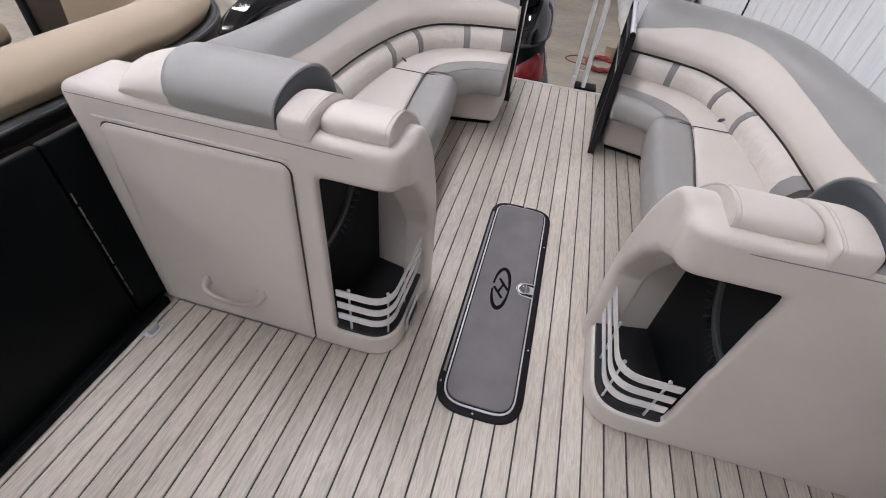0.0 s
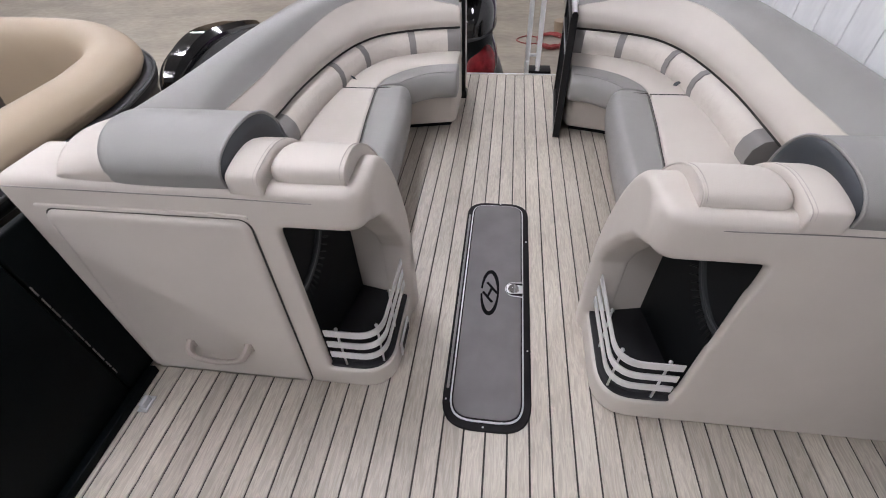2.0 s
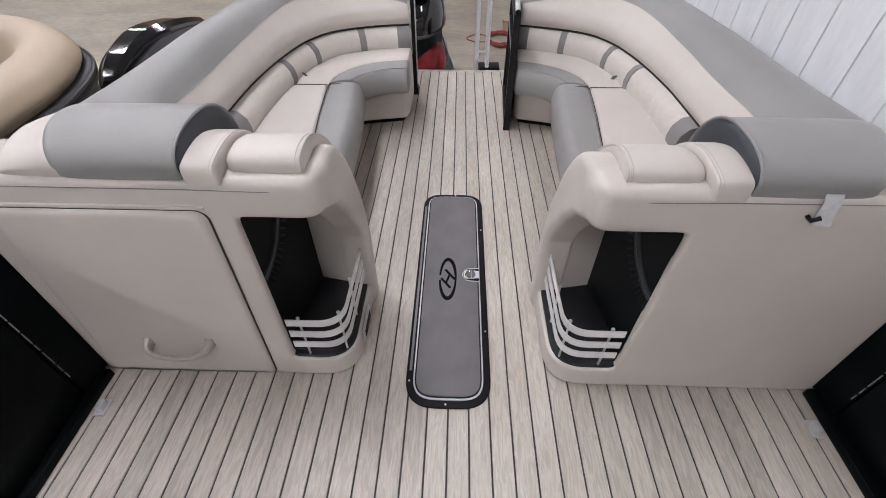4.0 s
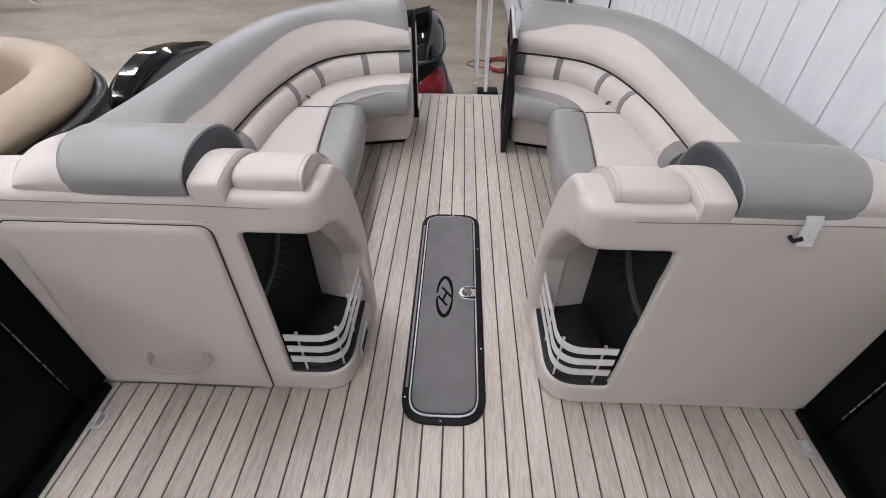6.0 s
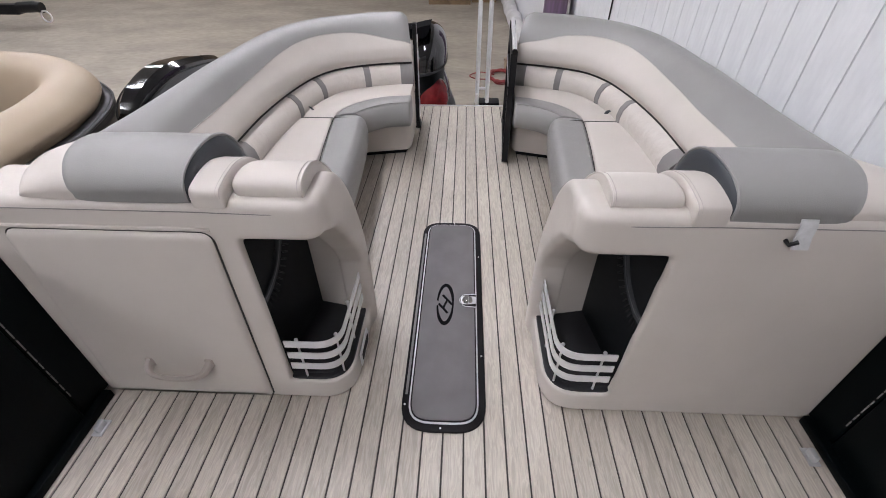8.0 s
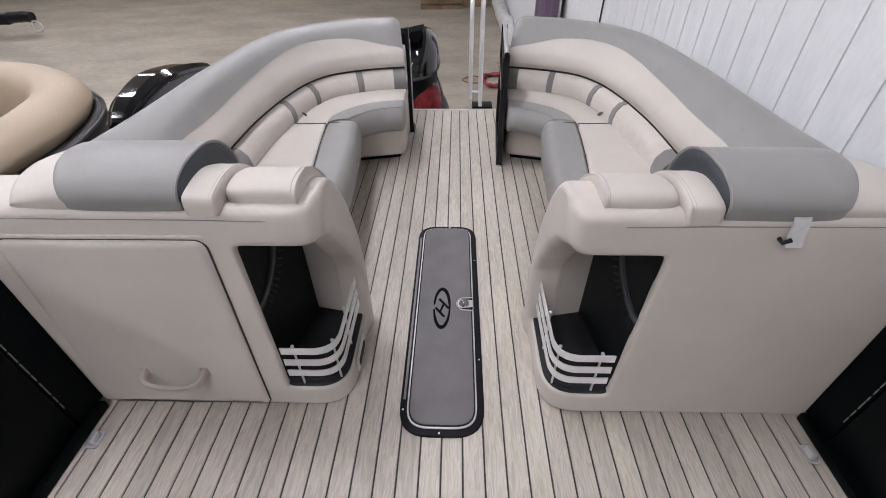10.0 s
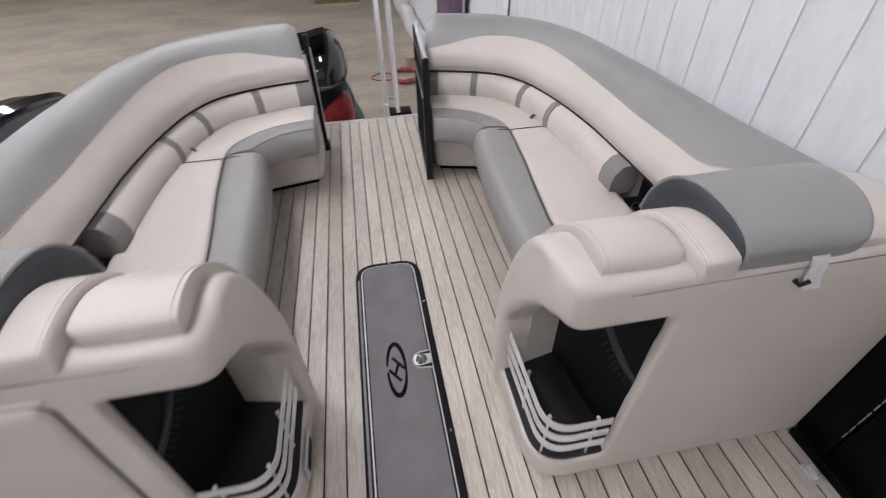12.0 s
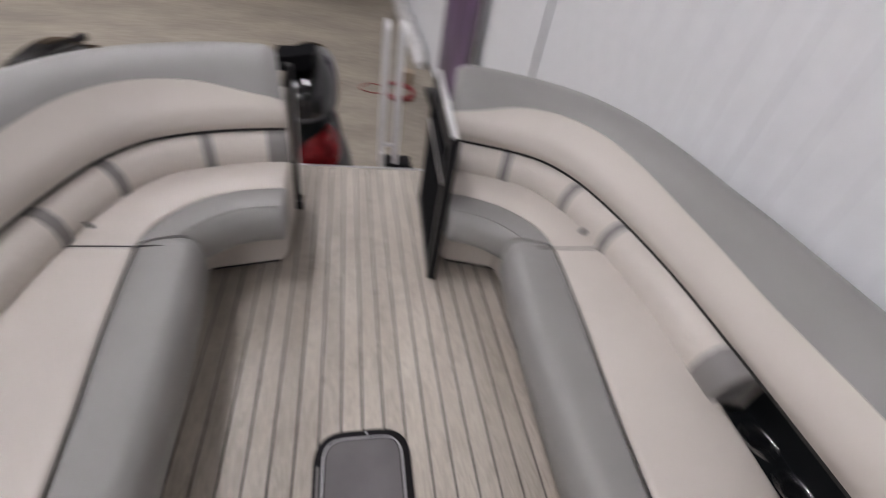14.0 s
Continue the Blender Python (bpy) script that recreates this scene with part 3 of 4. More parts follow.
def end_cabinet(s, z_under, z_top, open_top, open_low, label, fore=0.0):
    th = thing("end_cabinet", label, "cabinet", "end cabinets", (0, fore, 0))
    A = 0.34                        # aisle face
    W = 1.255                       # hull side
    # front panel with the slanted edge of the opening
    for_front = [(open_low, 0.002), (W, 0.002), (W, z_under + 0.03), (open_top, z_under + 0.03), (open_low, 0.10)]
    front = loft([[(CX + s * u, y, z) for u, z in for_front] for y in (0.0, 0.03)])
    # padded top, its nose rounded in plan
    cap = mirror_x(s, round_outline([(A - 0.018, -0.004), (W + 0.004, -0.004), (W + 0.004, 0.19), (A + 0.20, 0.195), (A + 0.08, 0.19), (A - 0.018, 0.12)], [0.12, 0.02, 0.02, 0.04, 0.05, 0.06], 8))
    top = prism(cap, z_under - 0.01, z_top, 0.03, 0.03)
    # cheek on the aisle side, curving down to the deck
    outer = [(p.x, p.y) for p in spline([(0.045, z_under + 0.01, 0), (0.05, z_top - 0.05, 0), (0.09, z_top - 0.004, 0), (0.15, z_top, 0), (0.215, z_top - 0.035, 0), (0.285, z_top - 0.12, 0), (0.345, z_top - 0.24, 0), (0.395, z_top - 0.38, 0), (0.418, 0.30, 0), (0.42, 0.002, 0)], 4)]
    inner = [(0.345, 0.002), (0.345, 0.37), (0.30, 0.46), (0.20, 0.595), (0.12, z_under - 0.045), (0.06, z_under - 0.012)]
    rings = [[(CX + s * u, y, z) for y, z in offset(outer + inner, i)] for u, i in ((A - 0.024, 0.016), (A - 0.012, 0.0), (A + 0.085, 0.0))]
    cheek = loft(rings)
    pl = round_outline([(A - 0.006, -0.002), (open_low + 0.07, -0.002), (open_low + 0.07, 0.41), (A - 0.006, 0.41)], [0.12, 0.0, 0.0, 0.03], 8)
    plinth = prism(mirror_x(s, pl), 0.002, 0.10)
    blended("padded_body", [front, top, cheek, plinth], 0.007, 12, BEIGE, th, "cream vinyl wrapped body")
    lip = offset(pl, 0.012)
    part("plinth_lip", prism(mirror_x(s, lip), 0.092, 0.112, 0.004), MAT_GREY, th, "dark grey moulded lip")
    # seam below the padded top, its shade put into the grey colour
    part("front_seam", tube([(CX + s * (A + 0.075), -0.0005, z_top - 0.033), (CX + s * (A + 0.12), -0.0042, z_top - 0.032), (CX + s * (A + 0.3), -0.0045, z_top - 0.028), (CX + s * (W - 0.02), -0.0045, z_top - 0.026)], 0.0013, 6), GREY_DARK, th)
    # compartment
    part("inner_cheek", loft([[(CX + s * u, y, z) for u, y in ((A + 0.05, 0.345 - f), (A + 0.20, 0.375 - f), (A + 0.20, 0.395 - f), (A + 0.05, 0.37 - f))] for z, f in ((0.115, 0.0), (0.46, 0.0), (z_under + 0.0, 0.17))]), BEIGE, th, "cream vinyl inner wall")
    part("liner", loft([[(CX + s * u, y, z) for u, y in ((A + 0.19, 0.378), (A + 0.225, 0.16), (A + 0.243, 0.034), (A + 0.34, 0.034), (A + 0.34, 0.40), (A + 0.19, 0.40))] for z in (0.112, 0.50)]), BLACK, th, "black moulded compartment liner")
    part("upper_liner", loft([[(CX + s * u, y, z) for u, y in ((A + 0.19 + 0.1 * f, 0.378 - f), (A + 0.225, 0.16), (A + 0.243, 0.034), (A + 0.34, 0.034), (A + 0.34, 0.39 - f))] for z, f in ((0.50, 0.0), (z_under - 0.02, 0.14))]), BLACK, th)
    rim = spline([(A + 0.203, 0.262, z_under - 0.03), (A + 0.210, 0.235, z_under - 0.13), (A + 0.220, 0.165, z_under - 0.235), (A + 0.232, 0.085, z_under - 0.285), (A + 0.240, 0.03, z_under - 0.292)], 6)
    strip = []
    for i, p in enumerate(rim):
        d = rim[min(i + 1, len(rim) - 1)] - rim[max(i - 1, 0)]
        w = Vector((0, -d.z, d.y)).normalized()
        strip.append([(CX + s * (p.x - h), p.y + w.y * o, p.z + w.z * o) for o, h in ((-0.013, -0.01), (-0.013, 0.003), (-0.009, 0.006), (-0.005, 0.003), (0.006, 0.003), (0.010, 0.006), (0.013, 0.003), (0.013, -0.01))])
    part("liner_rim", loft(strip), RIM_BLACK, th, "satin black moulded rim")
    for i in range(4, len(rim) - 2):
        p, d = rim[i], (rim[i + 1] - rim[i - 1]).normalized()
        w = Vector((0, -d.z, d.y))
        q0, q1 = p + w * 0.024, p + w * 0.062
        u0, u1 = (A + 0.19 + (0.378 - q.y) * 0.16 for q in (q0, q1))
        part("grille_rib", tube([(CX + s * (u0 - 0.002), q0.y, q0.z), (CX + s * (u1 - 0.002), q1.y, q1.z)], 0.003, 5), BLACK_FRAME, th)
    part("floor_mat", prism(mirror_x(s, offset(pl, 0.03)), 0.112, 0.117, 0.003), MAT_GREY, th, "dark grey compartment mat")
    part("compartment_back", box(CX + s * (A + 0.03), CX + s * (W - 0.04), 0.385, 0.399, 0.11, 0.50), BLACK, th)
    part("base_corner", box(CX + s * (A + 0.11), CX + s * (A + 0.30), 0.40, 0.49, 0.0, 0.26, 0.01), BEIGE, th)
    part("back_wall", box(CX + s * (A + 0.03), CX + s * (W - 0.20), 0.40, 0.43, 0.0, 0.52, 0.008), BEIGE, th)
    slope = [(0.15, z_top - 0.03), (0.24, z_top - 0.085), (0.32, z_top - 0.19), (0.39, z_top - 0.32), (0.43, 0.50), (0.40, 0.47), (0.24, z_top - 0.16)]
    part("back_slope", loft([[(CX + s * u, y, z) for y, z in slope] for u in (A + 0.05, W - 0.23)]), BEIGE, th)
    # rail of three bent flat bars
    rk = thing("storage_rail", "three-bar bent aluminium storage rail", "rail", "storage rails", (0, fore, 0))
    for i, z in enumerate((0.165, 0.222, 0.280)):
        z0 = z
        out = round_outline([(open_low - 0.015, 0.006), (A + 0.01, 0.006), (A + 0.01, 0.395), (A + 0.012, 0.396)], [0, 0.085, 0, 0], 8)[:-1]
        th_ = 0.004
        ring = []
        for q, (u, y) in enumerate(out):
            a, b = out[max(q - 1, 0)], out[min(q + 1, len(out) - 1)]
            d = Vector((b[0] - a[0], b[1] - a[1])).normalized()
            nn = Vector((-d.y, d.x)) * th_
            ring.append([(CX + s * u, y, z0), (CX + s * (u - nn.x), y - nn.y, z0), (CX + s * (u - nn.x), y - nn.y, z0 + 0.03), (CX + s * u, y, z0 + 0.03)])
        part("rail_bar", loft(ring), RAIL, rk)
    for u, y in ((open_low - 0.055, 0.016), (A + 0.03, 0.045), (A + 0.022, 0.19), (A + 0.022, 0.375)):
        part("rail_post", tube([(CX + s * u, y, 0.11), (CX + s * u, y, 0.308)], 0.004, 8), ALU, rk)
        bm = bmesh.new()
        bmesh.ops.create_uvsphere(bm, u_segments=10, v_segments=6, radius=0.0065, matrix=pose(CX + s * u, y, 0.309))
        part("post_knob", bm, ALU, rk)
    return th


def headrest(s, z, u0, u1, u_end, fore=0.0):
    """Grey half-round bolster with cream cushions beside it, on the cabinet's top."""
    at = (0, fore, 0)
    h = thing("headrest_bolster", "grey half-round vinyl bolster with charcoal end", "bolster", "bolsters", at)
    prof = [(p.x, p.y) for p in spline([(0.0, -0.006, 0), (-0.002, 0.026, 0), (0.020, 0.056, 0), (0.068, 0.075, 0), (0.125, 0.081, 0), (0.185, 0.077, 0), (0.24, 0.058, 0), (0.283, 0.023, 0), (0.312, -0.025, 0), (0.330, -0.085, 0)], 4)] + [(0.32, -0.095), (0.0, -0.012)]

    def flare(y, g):
        """The outer end runs out towards the hull at the back."""
        return -0.062 * g * (1 - min(1.0, max(0.0, y) / 0.22)) ** 2
    part("bolster_body", loft([[(CX + s * (u + flare(y, g)), y, z + q) for y, q in offset(prof, i)] for u, i, g in ((u0, 0.0, 0), (u0 + 0.002, 0.0, 0), (u0 + 0.12, -0.0015, 0.1), (u1 - 0.10, -0.001, 0.6), (u1 - 0.045, 0.0, 0.9), (u1 - 0.018, 0.002, 1.0), (u1 - 0.004, 0.007, 1.0), (u1, 0.014, 1.0))]), GREY, h)
    rim = [(CX + s * (u0 + 0.001), y, z + q) for y, q in prof[:-2]]
    part("bolster_welt", tube(rim, 0.004, 8), GREY, h)
    part("bolster_end", loft([[(CX + s * u, y, z + q) for y, q in offset(prof, i)] for u, i in ((u0 - 0.009, 0.03), (u0 - 0.006, 0.012), (u0 - 0.001, 0.005), (u0 + 0.01, 0.005))]), NAVY, h, "charcoal vinyl end face")
    c = thing("top_cushion", "cream vinyl wedge cushion with double stitching", "cushion", "top cushions", at)
    low = [(q.x, q.y) for q in spline([(-0.007, -0.018, 0), (-0.006, 0.016, 0), (0.010, 0.031, 0), (0.075, 0.041, 0), (0.135, 0.037, 0), (0.195, 0.012, 0), (0.26, -0.045, 0), (0.325, -0.135, 0), (0.38, -0.245, 0)], 4)] + [(0.335, -0.26), (0.18, -0.12), (0.0, -0.022)]
    a, b = u0 - 0.088, u0 - 0.005
    part("pad", loft([[(CX + s * u, y, z - 0.002 + q * k) for y, q in offset(low, i)] for u, i, k in ((a - 0.002, 0.010, 0.9), (a, 0.003, 1.0), (a + 0.003, 0.0, 1.04), (a + 0.010, -0.001, 1.05), (a + 0.04, 0.0, 1.08), (b - 0.02, 0.0, 1.10), (b - 0.004, 0.002, 1.08), (b, 0.007, 1.0))]), BEIGE, c, angle=50)
    for du, k in ((0.004, 1.05), (0.012, 1.055)):
        part("stitching", tube([(CX + s * (a + du), y, z - 0.0015 + q * k) for y, q in low[3:-4]], 0.0011, 5), THREAD, c)
    e = thing("top_cushion", "cream vinyl end cushion beside the bolster", "cushion", "top cushions", at)
    w = u_end - u1
    part("pad", loft([[(CX + s * (u1 + w * f + (flare(y, 0.9) if f > 0 else -0.03)), 0.006 + y * (0.96 - 0.10 * max(f, 0)), z - 0.004 + q * k) for y, q in prof] for f, k in ((-0.45, 0.82), (-0.05, 0.86), (0.15, 0.82), (0.42, 0.70), (0.65, 0.58), (0.85, 0.46), (0.94, 0.38), (0.98, 0.28), (1.0, 0.10))]), BEIGE, e)
    p = thing("arm_pillow", "cream vinyl arched arm pillow with piping", "cushion", "arm pillows", at)
    arch = [(q.x, q.y) for q in spline([(0.032, -0.02, 0), (0.031, 0.012, 0), (0.047, 0.029, 0), (0.088, 0.035, 0), (0.140, 0.027, 0), (0.200, -0.006, 0), (0.262, -0.062, 0), (0.322, -0.145, 0), (0.375, -0.255, 0)], 4)] + [(0.345, -0.27), (0.20, -0.12), (0.05, -0.05)]
    a, b = u0 - 0.276, u0 - 0.092
    rings = []
    for u, i in ((a + 0.002, 0.020), (a + 0.001, 0.006), (a + 0.005, 0.0), (a + 0.03, -0.002), (b - 0.05, -0.002), (b - 0.02, 0.001), (b - 0.006, 0.008), (b, 0.022)):
        rings.append([(CX + s * u, y, z + 0.003 + q) for y, q in offset(arch, i)])
    part("pad", loft(rings), BEIGE, p, angle=50)
    part("piping", tube([(CX + s * (a + 0.004), y, z + 0.0035 + q) for y, q in arch[:-4]], 0.003, 6), BEIGE, p)
    part("stitching", tube([(CX + s * (a + 0.014), y, z + 0.0042 + q) for y, q in arch[:-4]], 0.001, 5), THREAD, p)


deck()
side_wall(1)
side_wall(-1)
lounge(1, 0.02, "cream and grey vinyl L-shaped lounge beside the white wall")
lounge(-1, 0.02, "cream and grey vinyl L-shaped lounge beside the neighbouring boat")
right_cab = end_cabinet(1, 0.722, 0.848, 0.572, 0.552, "cream vinyl end cabinet with open storage and plain front", -0.012)
left_cab = end_cabinet(-1, 0.735, 0.850, 0.55, 0.548, "cream vinyl end cabinet with open storage and hatch door")
headrest(1, 0.846, 0.662, 1.005, 1.15, -0.010)
headrest(-1, 0.858, 0.633, 0.992, 1.12)


def left_door():
    shape = round_outline([(-1.194, 0.020), (-0.612, 0.020), (-0.593, 0.757), (-1.148, 0.757)], [0.012, 0.012, 0.035, 0.035], 6)
    d_ = part("door", loft([[(x, y, z) for x, z in offset(shape, i)] for y, i in ((0.012, 0.0), (-0.004, 0.0), (-0.011, 0.003), (-0.016, 0.010), (-0.0175, 0.022))]), BEIGE, left_cab)
    part("door_gap", loft([[(x, y, z) for x, z in offset(shape, -0.0042)] for y in (0.002, -0.0035)]), DOOR_GAP, left_cab)
    part("door_bead", tube([(-1.16, -0.004, 0.769), (-0.9, -0.004, 0.769), (-0.61, -0.004, 0.769), (-0.59, -0.003, 0.767)], 0.0062, 8), BEIGE, left_cab)
    part("door_gap", box(-1.165, -0.575, -0.003, 0.002, 0.764, 0.7785), DOOR_GAP, left_cab)
    line = spline([(-0.981, -0.010, 0.212), (-0.979, -0.034, 0.206), (-0.966, -0.053, 0.193), (-0.93, -0.061, 0.184), (-0.878, -0.063, 0.181), (-0.826, -0.061, 0.185), (-0.792, -0.053, 0.196), (-0.778, -0.034, 0.210), (-0.776, -0.010, 0.216)], 4)
    rings = []
    for i, p in enumerate(line):
        d = (line[min(i + 1, len(line) - 1)] - line[max(i - 1, 0)]).normalized()
        up = Vector((0, -0.35, 1)).normalized()
        up = (up - d * up.dot(d)).normalized()
        side = d.cross(up)
        e = abs(2 * i / (len(line) - 1) - 1) ** 3
        a, b = 0.0145 + 0.006 * e, 0.0085 + 0.003 * e
        rings.append([p + up * a * math.copysign(abs(math.cos(q)) ** 0.7, math.cos(q)) + side * b * math.copysign(abs(math.sin(q)) ** 0.7, math.sin(q)) for q in (2 * math.pi * k / 12 for k in range(12))])
    grip = part("handle", loft(rings), HANDLE, d_, "cream moulded pull handle")
    for x, z in ((-0.981, 0.211), (-0.776, 0.215)):
        part("handle_foot", prism(round_outline([(x - 0.014, -0.022), (x + 0.014, -0.022), (x + 0.014, -0.012), (x - 0.014, -0.012)], 0.004), z - 0.021, z + 0.019, 0.006, 0.006), HANDLE, grip)


DOOR_GAP = mat("dark door joint", (0.035, 0.032, 0.030), 0.8)
HANDLE = mat("cream plastic", (0.43, 0.378, 0.340), 0.45, vary=0.04)
left_door()


# ---- hatch in the deck ----
def hatch():
    h = thing("floor_hatch", "grey padded floor hatch with black rubber frame", "hatch")
    x0, x1, y0, y1 = -0.144, 0.159, -0.118, 1.088
    o = round_outline([(x0, y0), (x1, y0), (x1, y1), (x0, y1)], [0.11, 0.11, 0.10, 0.10], 8)
    part("rubber_frame", prism(o, 0.0, 0.010, 0.006), RUBBER, h)
    part("metal_rim", prism(offset(o, 0.026), 0.010, 0.0145, 0.002), RIM_METAL, h, "thin aluminium rim")
    part("rim_gap", prism(offset(o, 0.032), 0.0145, 0.0165), RUBBER, h)
    part("pad", prism(offset(o, 0.037), 0.0165, 0.021, 0.002), PAD, h, "grey foam pad")
    part("hinge_strip", box(x0 + 0.010, x0 + 0.019, 0.02, 0.98, 0.0095, 0.0135, 0.001), GREY_DARK, h, "long dull grey hinge strip")
    for sx, sy in ((x0 + 0.012, -0.02), (x1 - 0.012, 0.2), (x1 - 0.012, 0.8), (0.0, y0 + 0.012), (0.02, y1 - 0.012)):
        bm = bmesh.new()
        bmesh.ops.create_cone(bm, cap_ends=True, segments=10, radius1=0.004, radius2=0.003, depth=0.003, matrix=pose(sx, sy, 0.0108))
        part("screw", bm, ALU, h)
    lx, ly = 0.092, 0.49
    part("latch_recess", prism(round_outline([(lx - 0.035, ly - 0.033), (x1 - 0.030, ly - 0.033), (x1 - 0.030, ly + 0.033), (lx - 0.035, ly + 0.033)], [0.03, 0, 0, 0.03]), 0.021, 0.0225), RUBBER, h)
    part("latch_plate", prism(round_outline([(lx - 0.03, ly - 0.029), (x1 - 0.030, ly - 0.02), (x1 - 0.030, ly + 0.02), (lx - 0.03, ly + 0.029)], [0.028, 0, 0, 0.028]), 0.0225, 0.0255, 0.001), ALU, h, "aluminium latch plate")
    bm = bmesh.new()
    bmesh.ops.create_cone(bm, cap_ends=True, segments=28, radius1=0.024, radius2=0.020, depth=0.006, matrix=pose(lx, ly, 0.0285))
    l = part("latch", bm, CHROME, h, "round chrome turn latch")
    part("latch_bar", box(lx - 0.006, lx + 0.006, ly - 0.019, ly + 0.019, 0.0315, 0.036, 0.002), CHROME, l)
    notch = [(x1 - 0.0275, ly - 0.052), (x1 - 0.031, ly - 0.040), (lx + 0.012, ly - 0.037)] + [(lx + 0.002 - 0.036 * math.cos(q), ly - 0.037 * math.sin(q)) for q in (math.pi * (0.42 - 0.84 * k / 8) for k in range(9))] + [(lx + 0.012, ly + 0.037), (x1 - 0.031, ly + 0.040), (x1 - 0.0275, ly + 0.052)]
    part("rim_notch", tube([(x, y, 0.0212) for x, y in notch], 0.0022, 6), RIM_METAL, h, "aluminium rim round the latch")
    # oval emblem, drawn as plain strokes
    ex, ey, a, b = -0.006, 0.468, 0.034, 0.114
    for t0, t1 in ((-8, 172), (186, 352)):
        ring = []
        for i in range(29):
            t = radians(t0 + (t1 - t0) * i / 28)
            w = 0.008 + 0.013 * math.sin(math.pi * i / 28) ** 1.5
            c, sn = math.cos(t), math.sin(t)
            ring.append([(ex + (a + k) * c, ey + (b + k) * sn, z) for k, z in ((-w / 2, 0.0208), (w / 2, 0.0208), (w / 2, 0.0218), (-w / 2, 0.0218))])
        part("emblem_stroke", loft(ring), INK, h)
    for xa, ya, xb, yb, w in ((-0.0346, 0.466, 0.006, 0.412, 0.0055), (-0.0187, 0.519, 0.025, 0.461, 0.0055), (-0.0145, 0.438, 0.0025, 0.490, 0.005)):
        d = Vector((xb - xa, yb - ya)).normalized() * w
        part("emblem_stroke", prism([(xa - d.y, ya + d.x), (xa + d.y, ya - d.x), (xb + d.y, yb - d.x), (xb - d.y, yb + d.x)], 0.0208, 0.0219 + 0.0002 * w / 0.005), INK, h)


hatch()


MATT = mat("matt black mesh", (0.006, 0.006, 0.007), 0.95, vary=0.2, bump=0.3, bump_scale=350, spec=0.05)


# ---- gates at the stern opening ----
def gates():
    g = thing("stern_gate", "black framed stern gate standing open beside the seat", "gate", "stern gates")
    a, b = Vector((0.338, 1.79)), Vector((0.376, 2.42))
    d = (b - a).normalized()
    n = Vector((-d.y, d.x)) * 0.019

    def bar(name, f0, f1, z0, z1, t=1.0, m=BLACK_FRAME, lab=""):
        p, q = a + (b - a) * f0, a + (b - a) * f1
        k = n * t
        part(name, loft([[(p.x + k.x, p.y + k.y, z), (p.x - k.x, p.y - k.y, z), (q.x - k.x, q.y - k.y, z), (q.x + k.x, q.y + k.y, z)] for z in (z0, z1)]), m, g, lab)
    bar("frame_post", 0.0, 0.05, 0.012, 0.70)
    bar("frame_post", 0.95, 1.0, 0.012, 0.74)
    bar("frame_rail", 0.05, 0.95, 0.02, 0.06)
    bar("frame_rail", 0.05, 0.95, 0.66, 0.70)
    bar("gate_panel", 0.05, 0.95, 0.06, 0.66, 0.35, MATT)
    bar("frame_rail", 0.05, 0.95, 0.50, 0.535)
    bar("edge_strip", 0.03, 0.97, 0.508, 0.526, 1.12, ALU, "thin aluminium strip")
    part("top_rail", tube([(a.x, a.y - 0.01, 0.715), (b.x, b.y, 0.745)], 0.014, 10), ALU, g, "bare aluminium top rail")
    part("rail_cap", tube([(a.x, a.y - 0.022, 0.714), (a.x, a.y - 0.008, 0.715)], 0.016, 10), RUBBER, g)
    l = thing("stern_gate_post", "black gate post at the lounge's end", "gate", "stern gates")
    part("post", box(-0.304, -0.278, 2.34, 2.39, 0.05, 0.735, 0.004), BLACK_FRAME, l)
    part("foot", box(-0.328, -0.270, 2.33, 2.40, 0.0, 0.05, 0.004), BLACK_FRAME, l)
    part("edge_strip", box(-0.2779, -0.272, 2.352, 2.38, 0.08, 0.66), ALU, l)


gates()


# ---- clip on the cabinet front ----
def clip():
    c = thing("tape_tab", "clear tape tab hanging from the cabinet's top edge", "tape")
    part("tab", loft([[(0.838, y, z), (0.878, y, z), (0.878, y + 0.003, z), (0.838, y + 0.003, z)] for y, z in ((0.004, 0.8495), (-0.014, 0.846), (-0.0215, 0.83), (-0.024, 0.80), (-0.034, 0.772))]), CLEAR, c)
    part("hook", tube([(0.828, -0.014, 0.787), (0.832, -0.027, 0.782), (0.848, -0.029, 0.792)], 0.006, 8), BLACK_FRAME, c)


clip()


# ---- outboard motor behind the stern ----
COWL_GREY = mat("dark grey cowl", (0.028, 0.028, 0.031), 0.3, vary=0.2)


